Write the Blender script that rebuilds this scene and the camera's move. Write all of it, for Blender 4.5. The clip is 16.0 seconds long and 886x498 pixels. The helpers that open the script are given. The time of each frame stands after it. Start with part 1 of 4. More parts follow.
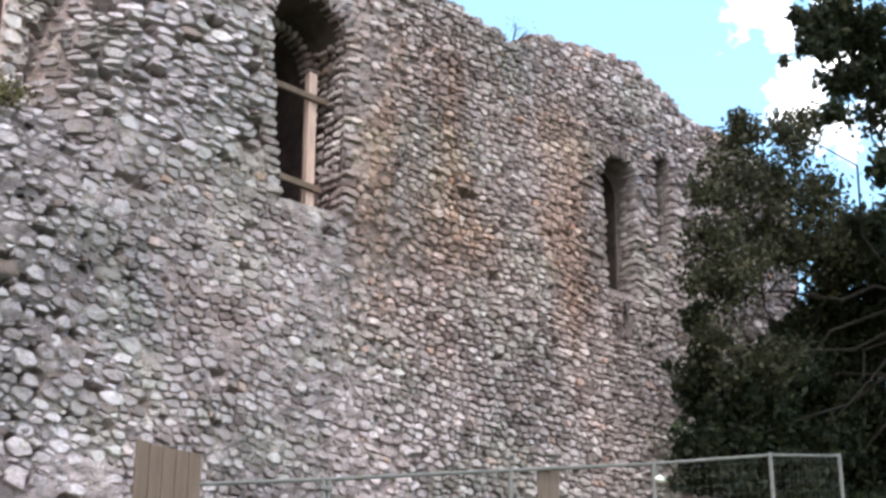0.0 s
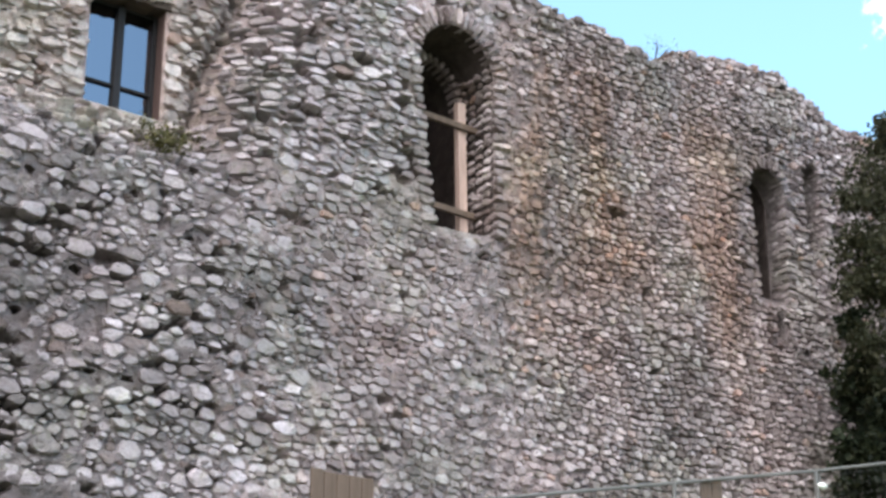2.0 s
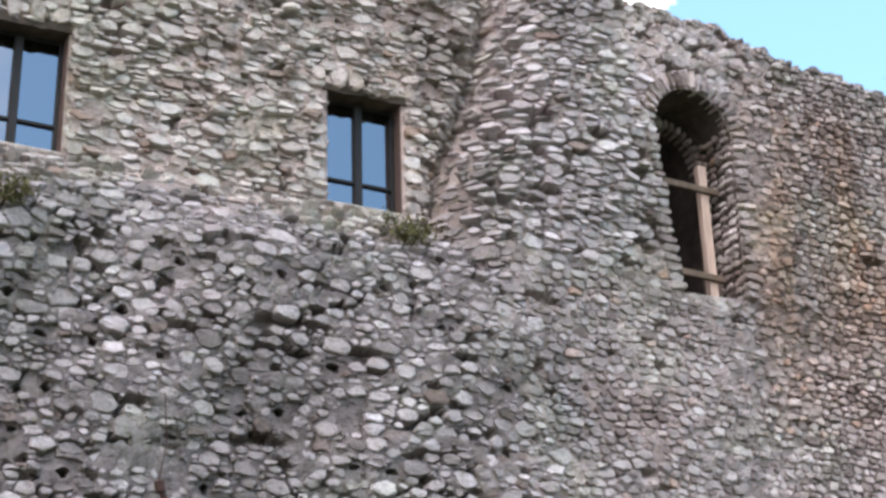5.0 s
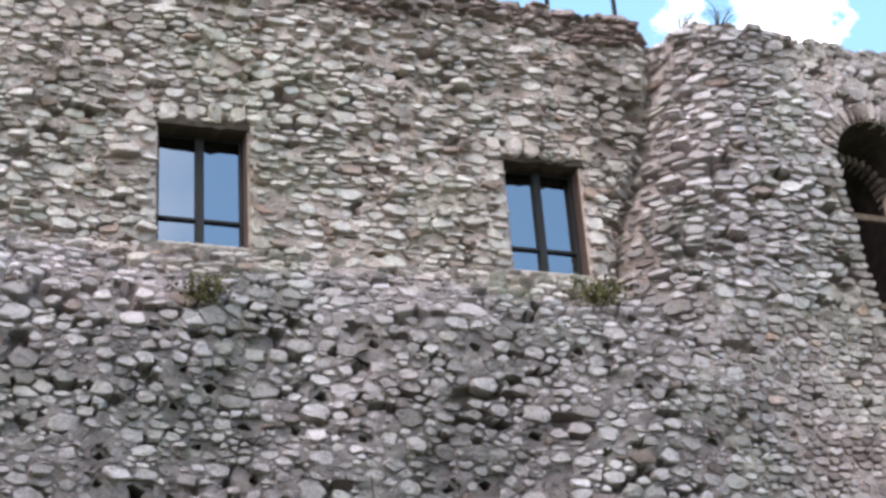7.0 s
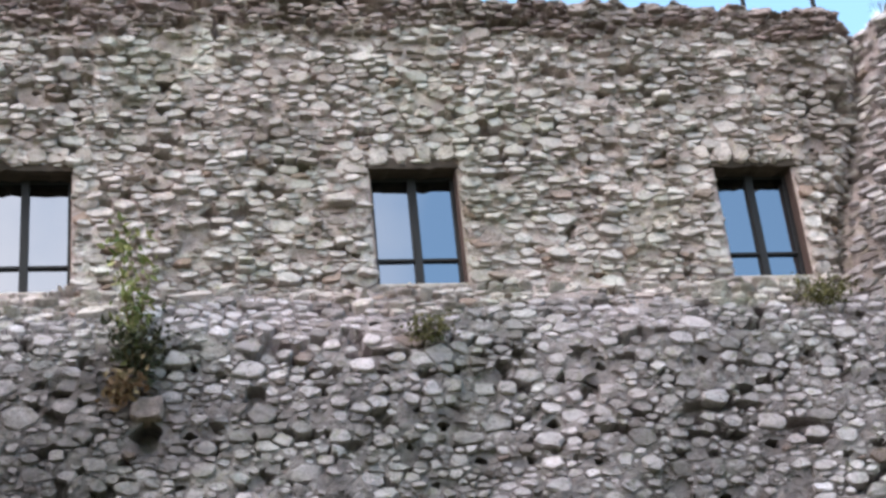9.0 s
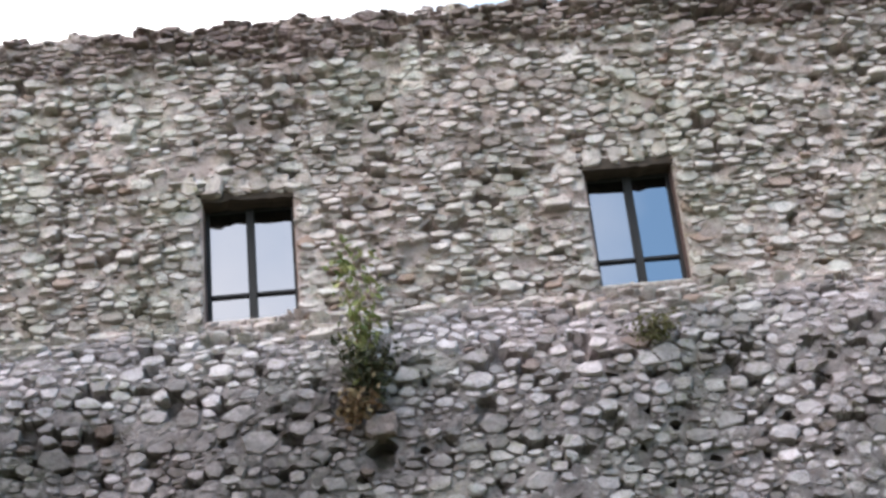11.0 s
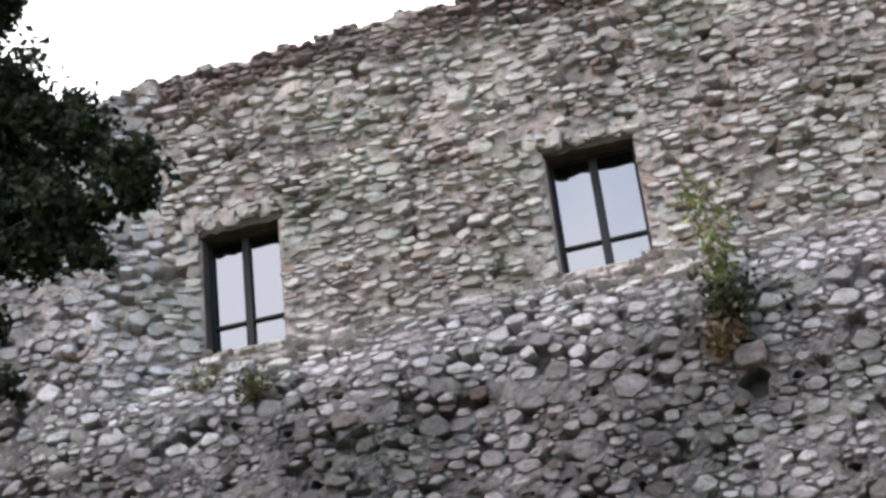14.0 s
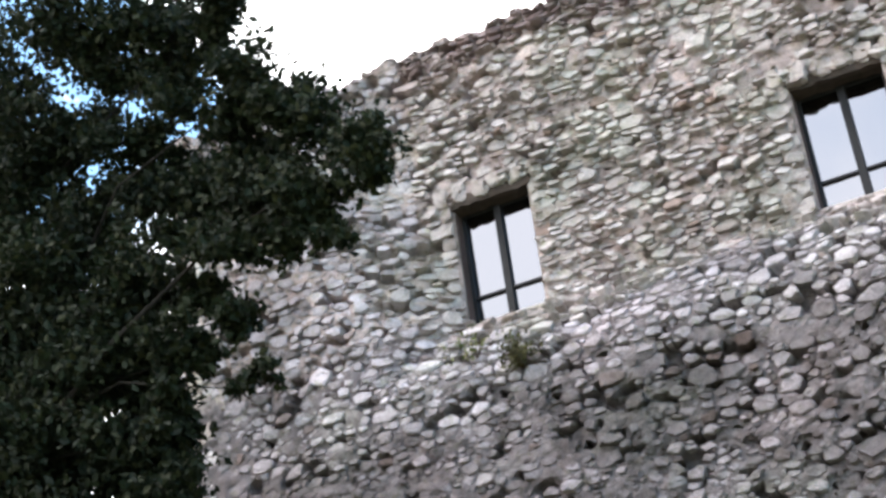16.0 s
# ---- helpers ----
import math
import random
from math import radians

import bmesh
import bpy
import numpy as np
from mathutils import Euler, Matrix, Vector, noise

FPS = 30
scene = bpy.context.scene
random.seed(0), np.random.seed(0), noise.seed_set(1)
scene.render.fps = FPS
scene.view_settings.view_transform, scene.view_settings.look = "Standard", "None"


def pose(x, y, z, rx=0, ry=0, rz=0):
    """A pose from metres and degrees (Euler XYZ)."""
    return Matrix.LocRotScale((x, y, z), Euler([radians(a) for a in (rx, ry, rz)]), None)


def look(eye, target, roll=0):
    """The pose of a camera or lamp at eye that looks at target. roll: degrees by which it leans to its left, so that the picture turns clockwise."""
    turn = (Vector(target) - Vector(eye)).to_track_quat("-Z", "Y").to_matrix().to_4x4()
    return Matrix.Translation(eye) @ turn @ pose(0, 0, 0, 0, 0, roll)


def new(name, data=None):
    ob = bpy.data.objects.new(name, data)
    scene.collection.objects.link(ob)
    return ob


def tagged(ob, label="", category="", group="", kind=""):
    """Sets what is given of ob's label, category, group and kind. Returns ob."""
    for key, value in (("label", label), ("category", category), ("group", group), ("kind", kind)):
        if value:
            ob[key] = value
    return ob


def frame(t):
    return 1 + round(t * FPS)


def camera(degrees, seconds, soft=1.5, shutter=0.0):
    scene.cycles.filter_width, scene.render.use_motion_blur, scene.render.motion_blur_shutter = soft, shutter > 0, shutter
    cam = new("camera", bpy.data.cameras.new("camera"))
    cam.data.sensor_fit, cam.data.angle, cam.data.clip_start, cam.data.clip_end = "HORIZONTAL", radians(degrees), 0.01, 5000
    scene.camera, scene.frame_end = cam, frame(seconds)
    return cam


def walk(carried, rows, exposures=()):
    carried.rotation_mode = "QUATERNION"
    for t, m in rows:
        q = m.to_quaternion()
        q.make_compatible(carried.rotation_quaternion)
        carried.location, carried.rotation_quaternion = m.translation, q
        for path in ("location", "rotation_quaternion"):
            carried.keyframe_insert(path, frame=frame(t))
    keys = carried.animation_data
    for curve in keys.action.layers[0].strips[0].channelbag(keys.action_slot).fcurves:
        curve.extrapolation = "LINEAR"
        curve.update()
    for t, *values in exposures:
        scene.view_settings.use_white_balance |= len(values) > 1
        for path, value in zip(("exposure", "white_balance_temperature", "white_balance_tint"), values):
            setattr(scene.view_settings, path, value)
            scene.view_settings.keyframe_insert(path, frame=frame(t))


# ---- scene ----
cam = camera(28.0, 16.0, soft=3.0)
PATH = [
    (0, (0.132, 0.805, 1.477), (1.318, 2.203, 2.275), -0.1),
    (0.5, (-0.04, 0.68, 1.401), (1.117, 2.1, 2.204), -0.3),
    (1, (-0.149, 0.587, 1.329), (0.975, 2.03, 2.138), -0.5),
    (1.5, (-0.2, 0.453, 1.334), (0.887, 1.924, 2.144), -0.6),
    (2, (-0.235, 0.431, 1.388), (0.815, 1.927, 2.2), -0.7),
    (2.5, (-0.236, 0.429, 1.411), (0.773, 1.948, 2.232), -0.8),
    (3, (-0.219, 0.4, 1.428), (0.747, 1.941, 2.259), -0.8),
    (3.5, (-0.204, 0.423, 1.444), (0.719, 1.984, 2.288), -1.0),
    (4, (-0.186, 0.386, 1.464), (0.69, 1.968, 2.318), -1.4),
    (6.5, (-0.221, 0.285, 1.573), (0.42, 1.93, 2.514), -3.3),
    (7, (-0.162, 0.31, 1.535), (0.417, 1.967, 2.494), -4.3),
    (7.5, (-0.123, 0.302, 1.529), (0.393, 1.975, 2.498), -5.1),
    (8, (-0.097, 0.295, 1.543), (0.355, 1.98, 2.52), -5.8),
    (8.5, (-0.044, 0.125, 1.602), (0.341, 1.826, 2.581), -6.0),
    (11, (0.065, -0.168, 1.779), (0.132, 1.566, 2.772), -6.0),
    (11.5, (0.116, -0.153, 1.785), (0.112, 1.585, 2.775), -6.2),
    (12, (0.16, -0.184, 1.801), (0.084, 1.555, 2.785), -6.5),
    (12.5, (0.143, -0.192, 1.799), (0.003, 1.546, 2.78), -6.8),
    (13, (0.198, -0.163, 1.76), (-0.013, 1.566, 2.743), -6.9),
    (13.5, (0.259, -0.178, 1.795), (-0.022, 1.544, 2.773), -7.0),
    (14, (0.267, -0.118, 1.738), (-0.082, 1.589, 2.721), -7.0),
    (14.5, (0.236, -0.134, 1.78), (-0.18, 1.561, 2.757), -7.3),
    (15, (0.239, -0.155, 1.803), (-0.248, 1.524, 2.774), -7.8),
    (15.5, (0.347, -0.039, 1.77), (-0.221, 1.611, 2.746), -8.0),
    (16, (0.422, 0.046, 1.692), (-0.221, 1.664, 2.677), -7.8),
]
walk(cam, [(t, look(eye, target, roll)) for t, eye, target, roll in PATH],
     exposures=[(0, 1.56), (2.5, 1.40), (11, 1.38), (13.2, 1.22), (14.2, 1.22), (16, 1.58)])

# ---------------------------------------------------------------- light
SUN_UP, SUN_ROT = radians(66), radians(215)
world = bpy.data.worlds.new("sky")
scene.world = world
world.use_nodes = True
wn, wl = world.node_tree.nodes, world.node_tree.links
wn.clear()
sky = wn.new("ShaderNodeTexSky")
sky.sky_type, sky.sun_disc = "NISHITA", False
sky.sun_elevation, sky.sun_rotation = SUN_UP, SUN_ROT
sky.air_density, sky.dust_density, sky.ozone_density = 1.0, 0.6, 1.5
coord = wn.new("ShaderNodeTexCoord")
cloud = wn.new("ShaderNodeTexNoise")
cloud.inputs["Scale"].default_value, cloud.inputs["Detail"].default_value = 2.6, 7.0
cloud.inputs["Roughness"].default_value = 0.55
split = wn.new("ShaderNodeSeparateXYZ")
drift = wn.new("ShaderNodeMath")          # more cloud towards -x
drift.operation = "MULTIPLY_ADD"
drift.inputs[1].default_value, drift.inputs[2].default_value = -1.15, 0.02
total = wn.new("ShaderNodeMath")
total.operation = "ADD"
ramp = wn.new("ShaderNodeValToRGB")
ramp.color_ramp.elements[0].position, ramp.color_ramp.elements[1].position = 0.40, 0.68
tone = wn.new("ShaderNodeMixRGB")
tone.blend_type = "MULTIPLY"
tone.inputs[0].default_value = 1.0
tone.inputs[2].default_value = (1.65, 1.86, 1.66, 1)
mixc = wn.new("ShaderNodeMixRGB")
mixc.inputs[2].default_value = (12.0, 12.0, 12.1, 1)
back = wn.new("ShaderNodeBackground")
back.inputs["Strength"].default_value = 0.11
wout = wn.new("ShaderNodeOutputWorld")
wl.new(coord.outputs["Generated"], cloud.inputs["Vector"])
wl.new(coord.outputs["Generated"], split.inputs[0])
wl.new(split.outputs["X"], drift.inputs[0])
wl.new(drift.outputs[0], total.inputs[0])
wl.new(cloud.outputs["Fac"], total.inputs[1])
# two loose clouds over the far end of the wall, a blue rift over the other
total_out = total.outputs[0]
puff = wn.new("ShaderNodeTexNoise")
puff.inputs["Scale"].default_value, puff.inputs["Detail"].default_value, puff.inputs["Roughness"].default_value = 8.0, 8.0, 0.6
wl.new(coord.outputs["Generated"], puff.inputs["Vector"])
spread = wn.new("ShaderNodeMapRange")
spread.inputs[1].default_value, spread.inputs[2].default_value = 0.3, 0.7
wl.new(puff.outputs["Fac"], spread.inputs[0])
for centre, reach, weight in (((0.715, 0.51, 0.48), 0.13, 2.7), ((0.452, 0.69, 0.566), 0.12, 2.7), ((-0.50, 0.655, 0.575), 0.17, -2.2)):
    gap = wn.new("ShaderNodeVectorMath")
    gap.operation = "DISTANCE"
    gap.inputs[1].default_value = centre
    wl.new(coord.outputs["Generated"], gap.inputs[0])
    lump = wn.new("ShaderNodeMapRange")
    lump.inputs[1].default_value, lump.inputs[2].default_value, lump.inputs[3].default_value, lump.inputs[4].default_value = 0.0, reach, weight, 0.0
    wl.new(gap.outputs["Value"], lump.inputs[0])
    plus = wn.new("ShaderNodeMath")
    plus.operation = "MULTIPLY_ADD"
    wl.new(lump.outputs[0], plus.inputs[0])
    wl.new(spread.outputs[0], plus.inputs[1])
    wl.new(total_out, plus.inputs[2])
    total_out = plus.outputs[0]
wl.new(total_out, ramp.inputs[0])
wl.new(ramp.outputs[0], mixc.inputs[0])
wl.new(sky.outputs[0], tone.inputs[1])
wl.new(tone.outputs[0], mixc.inputs[1])
wl.new(mixc.outputs[0], back.inputs["Color"])
wl.new(back.outputs[0], wout.inputs["Surface"])

sun = new("sun", bpy.data.lights.new("sun", "SUN"))
sun.data.energy, sun.data.angle, sun.data.color = 1.2, radians(18), (1.0, 0.96, 0.9)
sun.matrix_world = look((0, 0, 60), Vector((0, 0, 60)) - Vector((math.sin(SUN_ROT) * math.cos(SUN_UP), math.cos(SUN_ROT) * math.cos(SUN_UP), math.sin(SUN_UP))))


# ---------------------------------------------------------------- materials
def node_mat(name):
    m = bpy.data.materials.new(name)
    m.use_nodes = True
    t = m.node_tree
    return m, t.nodes, t.links, t.nodes["Principled BSDF"]


def ramp_node(nodes, stops):
    r = nodes.new("ShaderNodeValToRGB")
    e = r.color_ramp.elements
    while len(e) < len(stops):
        e.new(0.5)
    for el, (p, c) in zip(e, stops):
        el.position, el.color = p, (*c, 1)
    return r


def noise_node(nodes, links, vec, scale, detail=4.0, rough=0.6):
    n = nodes.new("ShaderNodeTexNoise")
    n.inputs["Scale"].default_value, n.inputs["Detail"].default_value, n.inputs["Roughness"].default_value = scale, detail, rough
    if vec is not None:
        links.new(vec, n.inputs["Vector"])
    return n


def mix_node(nodes, links, a, b, fac, mode="MIX"):
    m = nodes.new("ShaderNodeMixRGB")
    m.blend_type = mode
    for socket, v in ((m.inputs[1], a), (m.inputs[2], b), (m.inputs[0], fac)):
        if hasattr(v, "links"):
            links.new(v, socket)
        else:
            socket.default_value = v if isinstance(v, float) else (*v, 1)
    return m.outputs[0]


def band(nodes, links, value, stops):
    r = ramp_node(nodes, [(p, (v, v, v)) for p, v in stops])
    links.new(value, r.inputs[0])
    return r.outputs[0]


def remap(nodes, links, value, lo, hi):
    m = nodes.new("ShaderNodeMapRange")
    m.inputs[1].default_value, m.inputs[2].default_value = lo, hi
    links.new(value, m.inputs[0])
    return m.outputs[0]


def masonry(name, tones, rough=0.9, single=False, stain=0.0, grime=0.35, mortar=False, bump=0.8, black_amount=0.0):
    """Weathered stone: a tone for each piece, grain, dark grime, rust-coloured runs down the wall and painted shade at
    the seam.
    """
    m, n, l, p = node_mat(name)
    geo = n.new("ShaderNodeNewGeometry")
    pos = geo.outputs["Position"]
    if mortar:
        pick = noise_node(n, l, pos, 3.0, 5).outputs["Fac"]
        pick = remap(n, l, pick, 0.3, 0.7)
    elif single:
        pick = n.new("ShaderNodeObjectInfo").outputs["Random"]
    else:
        pick = geo.outputs["Random Per Island"]
    r = ramp_node(n, tones)
    l.new(pick, r.inputs[0])
    shade = r.outputs[0]
    sp = n.new("ShaderNodeSeparateXYZ")
    warp = n.new("ShaderNodeVectorMath")
    warp.operation = "MULTIPLY_ADD"
    warp.inputs[1].default_value, warp.inputs[2].default_value = (1.6, 1.6, 1.6), (-0.8, -0.8, -0.8)
    l.new(noise_node(n, l, pos, 0.8, 4).outputs["Color"], warp.inputs[0])
    moved = n.new("ShaderNodeVectorMath")
    l.new(pos, moved.inputs[0])
    l.new(warp.outputs[0], moved.inputs[1])
    l.new(moved.outputs[0], sp.inputs[0])
    along, height = remap(n, l, sp.outputs["X"], -10.0, 20.0), remap(n, l, sp.outputs["Z"], 5.0, 15.0)
    if mortar:      # buff lime mortar above the ledge, pale pointing under the arches
        buff = mix_node(n, l, band(n, l, height, [(0.53, 0.0), (0.57, 1.0)]), band(n, l, along, [(0.58, 1.0), (0.61, 0.0)]), 1.0, "MULTIPLY")
        shade = mix_node(n, l, shade, mix_node(n, l, shade, (2.12, 2.0, 1.86), 1.0, "MULTIPLY"), buff)
        pale = band(n, l, along, [(0.585, 0.0), (0.62, 1.0), (0.69, 1.0), (0.75, 0.15)])
        shade = mix_node(n, l, shade, mix_node(n, l, shade, (1.8, 1.74, 1.71), 1.0, "MULTIPLY"), pale)
    grain = remap(n, l, noise_node(n, l, pos, 38.0, 6, 0.7).outputs["Fac"], 0.25, 0.75)
    col = mix_node(n, l, shade, band(n, l, grain, [(0.0, 0.62), (0.55, 1.0), (1.0, 1.12)]), 0.8, "MULTIPLY")
    lichen = band(n, l, noise_node(n, l, pos, 9.0, 5, 0.65).outputs["Fac"], [(0.55, 0.0), (0.68, 1.0)])
    col = mix_node(n, l, col, mix_node(n, l, col, (0.72, 0.75, 0.62), 1.0, "MULTIPLY"), lichen)
    blot = band(n, l, noise_node(n, l, pos, 5.5, 8, 0.75).outputs["Fac"], [(0.34, 0.5), (0.48, 0.96), (0.68, 1.08)])
    col = mix_node(n, l, col, blot, 0.8, "MULTIPLY")
    dirt = band(n, l, noise_node(n, l, pos, 0.55, 5, 0.6).outputs["Fac"], [(0.38, 1.0 - grime), (0.6, 1.0)])
    col = mix_node(n, l, col, dirt, 1.0, "MULTIPLY")
    black = mix_node(n, l, band(n, l, along, [(0.40, 0.0), (0.47, 1.0), (0.51, 1.0), (0.55, 0.0)]), band(n, l, height, [(0.20, 0.0), (0.32, 0.55), (0.50, 0.6), (0.56, 0.25), (0.90, 0.2)]), 1.0, "MULTIPLY")
    lower_band = mix_node(n, l, band(n, l, height, [(0.20, 0.75), (0.34, 1.0), (0.42, 0.95), (0.48, 0.0)]), band(n, l, along, [(0.30, 1.0), (0.40, 0.6), (0.51, 0.5), (0.56, 0.0)]), 1.0, "MULTIPLY")
    black = mix_node(n, l, black, lower_band, 1.0, "LIGHTEN")
    patch = band(n, l, noise_node(n, l, pos, 1.6, 6, 0.7).outputs["Fac"], [(0.34, 0.35), (0.52, 1.0)])
    black = mix_node(n, l, mix_node(n, l, black, patch, 1.0, "MULTIPLY"), (black_amount, black_amount, black_amount), 1.0, "MULTIPLY")
    col = mix_node(n, l, col, mix_node(n, l, col, (0.47, 0.45, 0.44), 1.0, "MULTIPLY"), black)
    if stain:
        mp = n.new("ShaderNodeMapping")
        mp.inputs["Scale"].default_value = (1.5, 1.0, 0.22)
        l.new(pos, mp.inputs["Vector"])
        runs = band(n, l, noise_node(n, l, mp.outputs[0], 1.4, 5, 0.65).outputs["Fac"], [(0.34, 0.0), (0.56, 1.0)])
        fx = band(n, l, remap(n, l, sp.outputs["X"], 10.0, 18.0), [(0.17, 0.0), (0.24, 1.0), (0.42, 0.9), (0.48, 0.35), (0.56, 0.3), (0.61, 0.9), (0.69, 0.6), (0.80, 0.0)])
        fz = band(n, l, remap(n, l, sp.outputs["Z"], 8.0, 14.0), [(0.05, 0.0), (0.35, 0.9), (0.72, 1.0), (0.92, 0.1)])
        f = mix_node(n, l, mix_node(n, l, runs, fx, 1.0, "MULTIPLY"), fz, 1.0, "MULTIPLY")
        f = mix_node(n, l, f, (stain, stain, stain), 1.0, "MULTIPLY")
        col = mix_node(n, l, col, mix_node(n, l, col, (0.93, 0.68, 0.48), 1.0, "MULTIPLY"), f)
    # shade of the crease beside the shoulder, painted into the colour above the ledge
    seam_shade = mix_node(n, l, band(n, l, along, [(0.580, 0.0), (0.590, 1.0), (0.602, 0.7), (0.615, 0.0)]), band(n, l, height, [(0.52, 0.0), (0.58, 1.0)]), 1.0, "MULTIPLY")
    col = mix_node(n, l, col, mix_node(n, l, col, (0.66, 0.65, 0.645), 1.0, "MULTIPLY"), seam_shade)
    # drifts of green algae and of pinkish stone dust
    drift_ = noise_node(n, l, pos, 0.75, 5, 0.62).outputs["Fac"]
    col = mix_node(n, l, col, mix_node(n, l, col, (0.965, 1.01, 0.955), 1.0, "MULTIPLY"), band(n, l, drift_, [(0.52, 0.0), (0.62, 1.0)]))
    col = mix_node(n, l, col, mix_node(n, l, col, (1.025, 0.985, 0.98), 1.0, "MULTIPLY"), band(n, l, drift_, [(0.38, 1.0), (0.48, 0.0)]))
    speck = band(n, l, noise_node(n, l, pos, 75.0, 4, 0.7).outputs["Fac"], [(0.32, 0.68), (0.5, 1.05), (0.7, 1.3)])
    col = mix_node(n, l, col, speck, 0.85, "MULTIPLY")
    col = mix_node(n, l, col, (1.04, 0.965, 1.045), 1.0, "MULTIPLY")
    l.new(col, p.inputs["Base Color"])
    p.inputs["Roughness"].default_value = rough
    p.inputs["Specular IOR Level"].default_value = 0.2
    b = n.new("ShaderNodeBump")
    b.inputs["Strength"].default_value, b.inputs["Distance"].default_value = bump, 0.06
    l.new(noise_node(n, l, pos, 22.0, 6, 0.7).outputs["Fac"], b.inputs["Height"])
    l.new(b.outputs[0], p.inputs["Normal"])
    return m


def plain(name, colour, rough=0.6, metal=0.0, var=0.25, scale=14.0, stretch=(1, 1, 1)):
    m, n, l, p = node_mat(name)
    tc = n.new("ShaderNodeTexCoord")
    mp = n.new("ShaderNodeMapping")
    mp.inputs["Scale"].default_value = stretch
    l.new(tc.outputs["Object"], mp.inputs["Vector"])
    a = noise_node(n, l, mp.outputs[0], scale, 6, 0.65)
    r = ramp_node(n, [(0.3, tuple(c * (1 - var) for c in colour)), (0.7, tuple(min(1, c * (1 + var)) for c in colour))])
    l.new(a.outputs["Fac"], r.inputs[0])
    l.new(r.outputs[0], p.inputs["Base Color"])
    p.inputs["Roughness"].default_value, p.inputs["Metallic"].default_value = rough, metal
    p.inputs["Specular IOR Level"].default_value = 0.2
    b = n.new("ShaderNodeBump")
    b.inputs["Strength"].default_value, b.inputs["Distance"].default_value = 0.3, 0.01
    l.new(a.outputs["Fac"], b.inputs["Height"])
    l.new(b.outputs[0], p.inputs["Normal"])
    return m


def leafy(name, tones, trans=0.25):
    m, n, l, p = node_mat(name)
    geo = n.new("ShaderNodeNewGeometry")
    r = ramp_node(n, tones)
    l.new(geo.outputs["Random Per Island"], r.inputs[0])
    big = noise_node(n, l, geo.outputs["Position"], 0.9, 3)
    col = mix_node(n, l, r.outputs[0], band(n, l, big.outputs["Fac"], [(0.35, 0.7), (0.65, 1.25)]), 1.0, "MULTIPLY")
    l.new(col, p.inputs["Base Color"])
    p.inputs["Roughness"].default_value, p.inputs["Specular IOR Level"].default_value = 0.7, 0.2
    t = n.new("ShaderNodeBsdfTranslucent")
    l.new(col, t.inputs["Color"])
    mx = n.new("ShaderNodeMixShader")
    mx.inputs[0].default_value = trans
    l.new(p.outputs[0], mx.inputs[1])
    l.new(t.outputs[0], mx.inputs[2])
    l.new(mx.outputs[0], n["Material Output"].inputs["Surface"])
    return m


GREY_BASE = [(0.0, (0.26, 0.205, 0.18)), (0.06, (0.27, 0.25, 0.24)), (0.25, (0.40, 0.375, 0.37)), (0.6, (0.52, 0.49, 0.485)), (0.85, (0.60, 0.57, 0.57)), (1.0, (0.68, 0.65, 0.655))]
GREY = [(p, tuple(0.92 * v for v in c)) for p, c in GREY_BASE]
WARM = [(0.0, (0.30, 0.22, 0.175)), (0.08, (0.29, 0.25, 0.22)), (0.3, (0.44, 0.395, 0.355)), (0.6, (0.52, 0.475, 0.43)), (0.85, (0.55, 0.505, 0.46)), (1.0, (0.60, 0.56, 0.52))]
WARM = [(p, (1.02 * c[0], 1.05 * c[1], 1.06 * c[2])) for p, c in WARM]
PINK = [(0.0, (0.21, 0.175, 0.165)), (0.25, (0.34, 0.305, 0.29)), (0.6, (0.47, 0.43, 0.415)), (0.88, (0.60, 0.56, 0.545)), (0.95, (0.66, 0.63, 0.62)), (1.0, (0.50, 0.36, 0.29))]
PINK = [(p, tuple(0.86 * v for v in c)) for p, c in PINK]
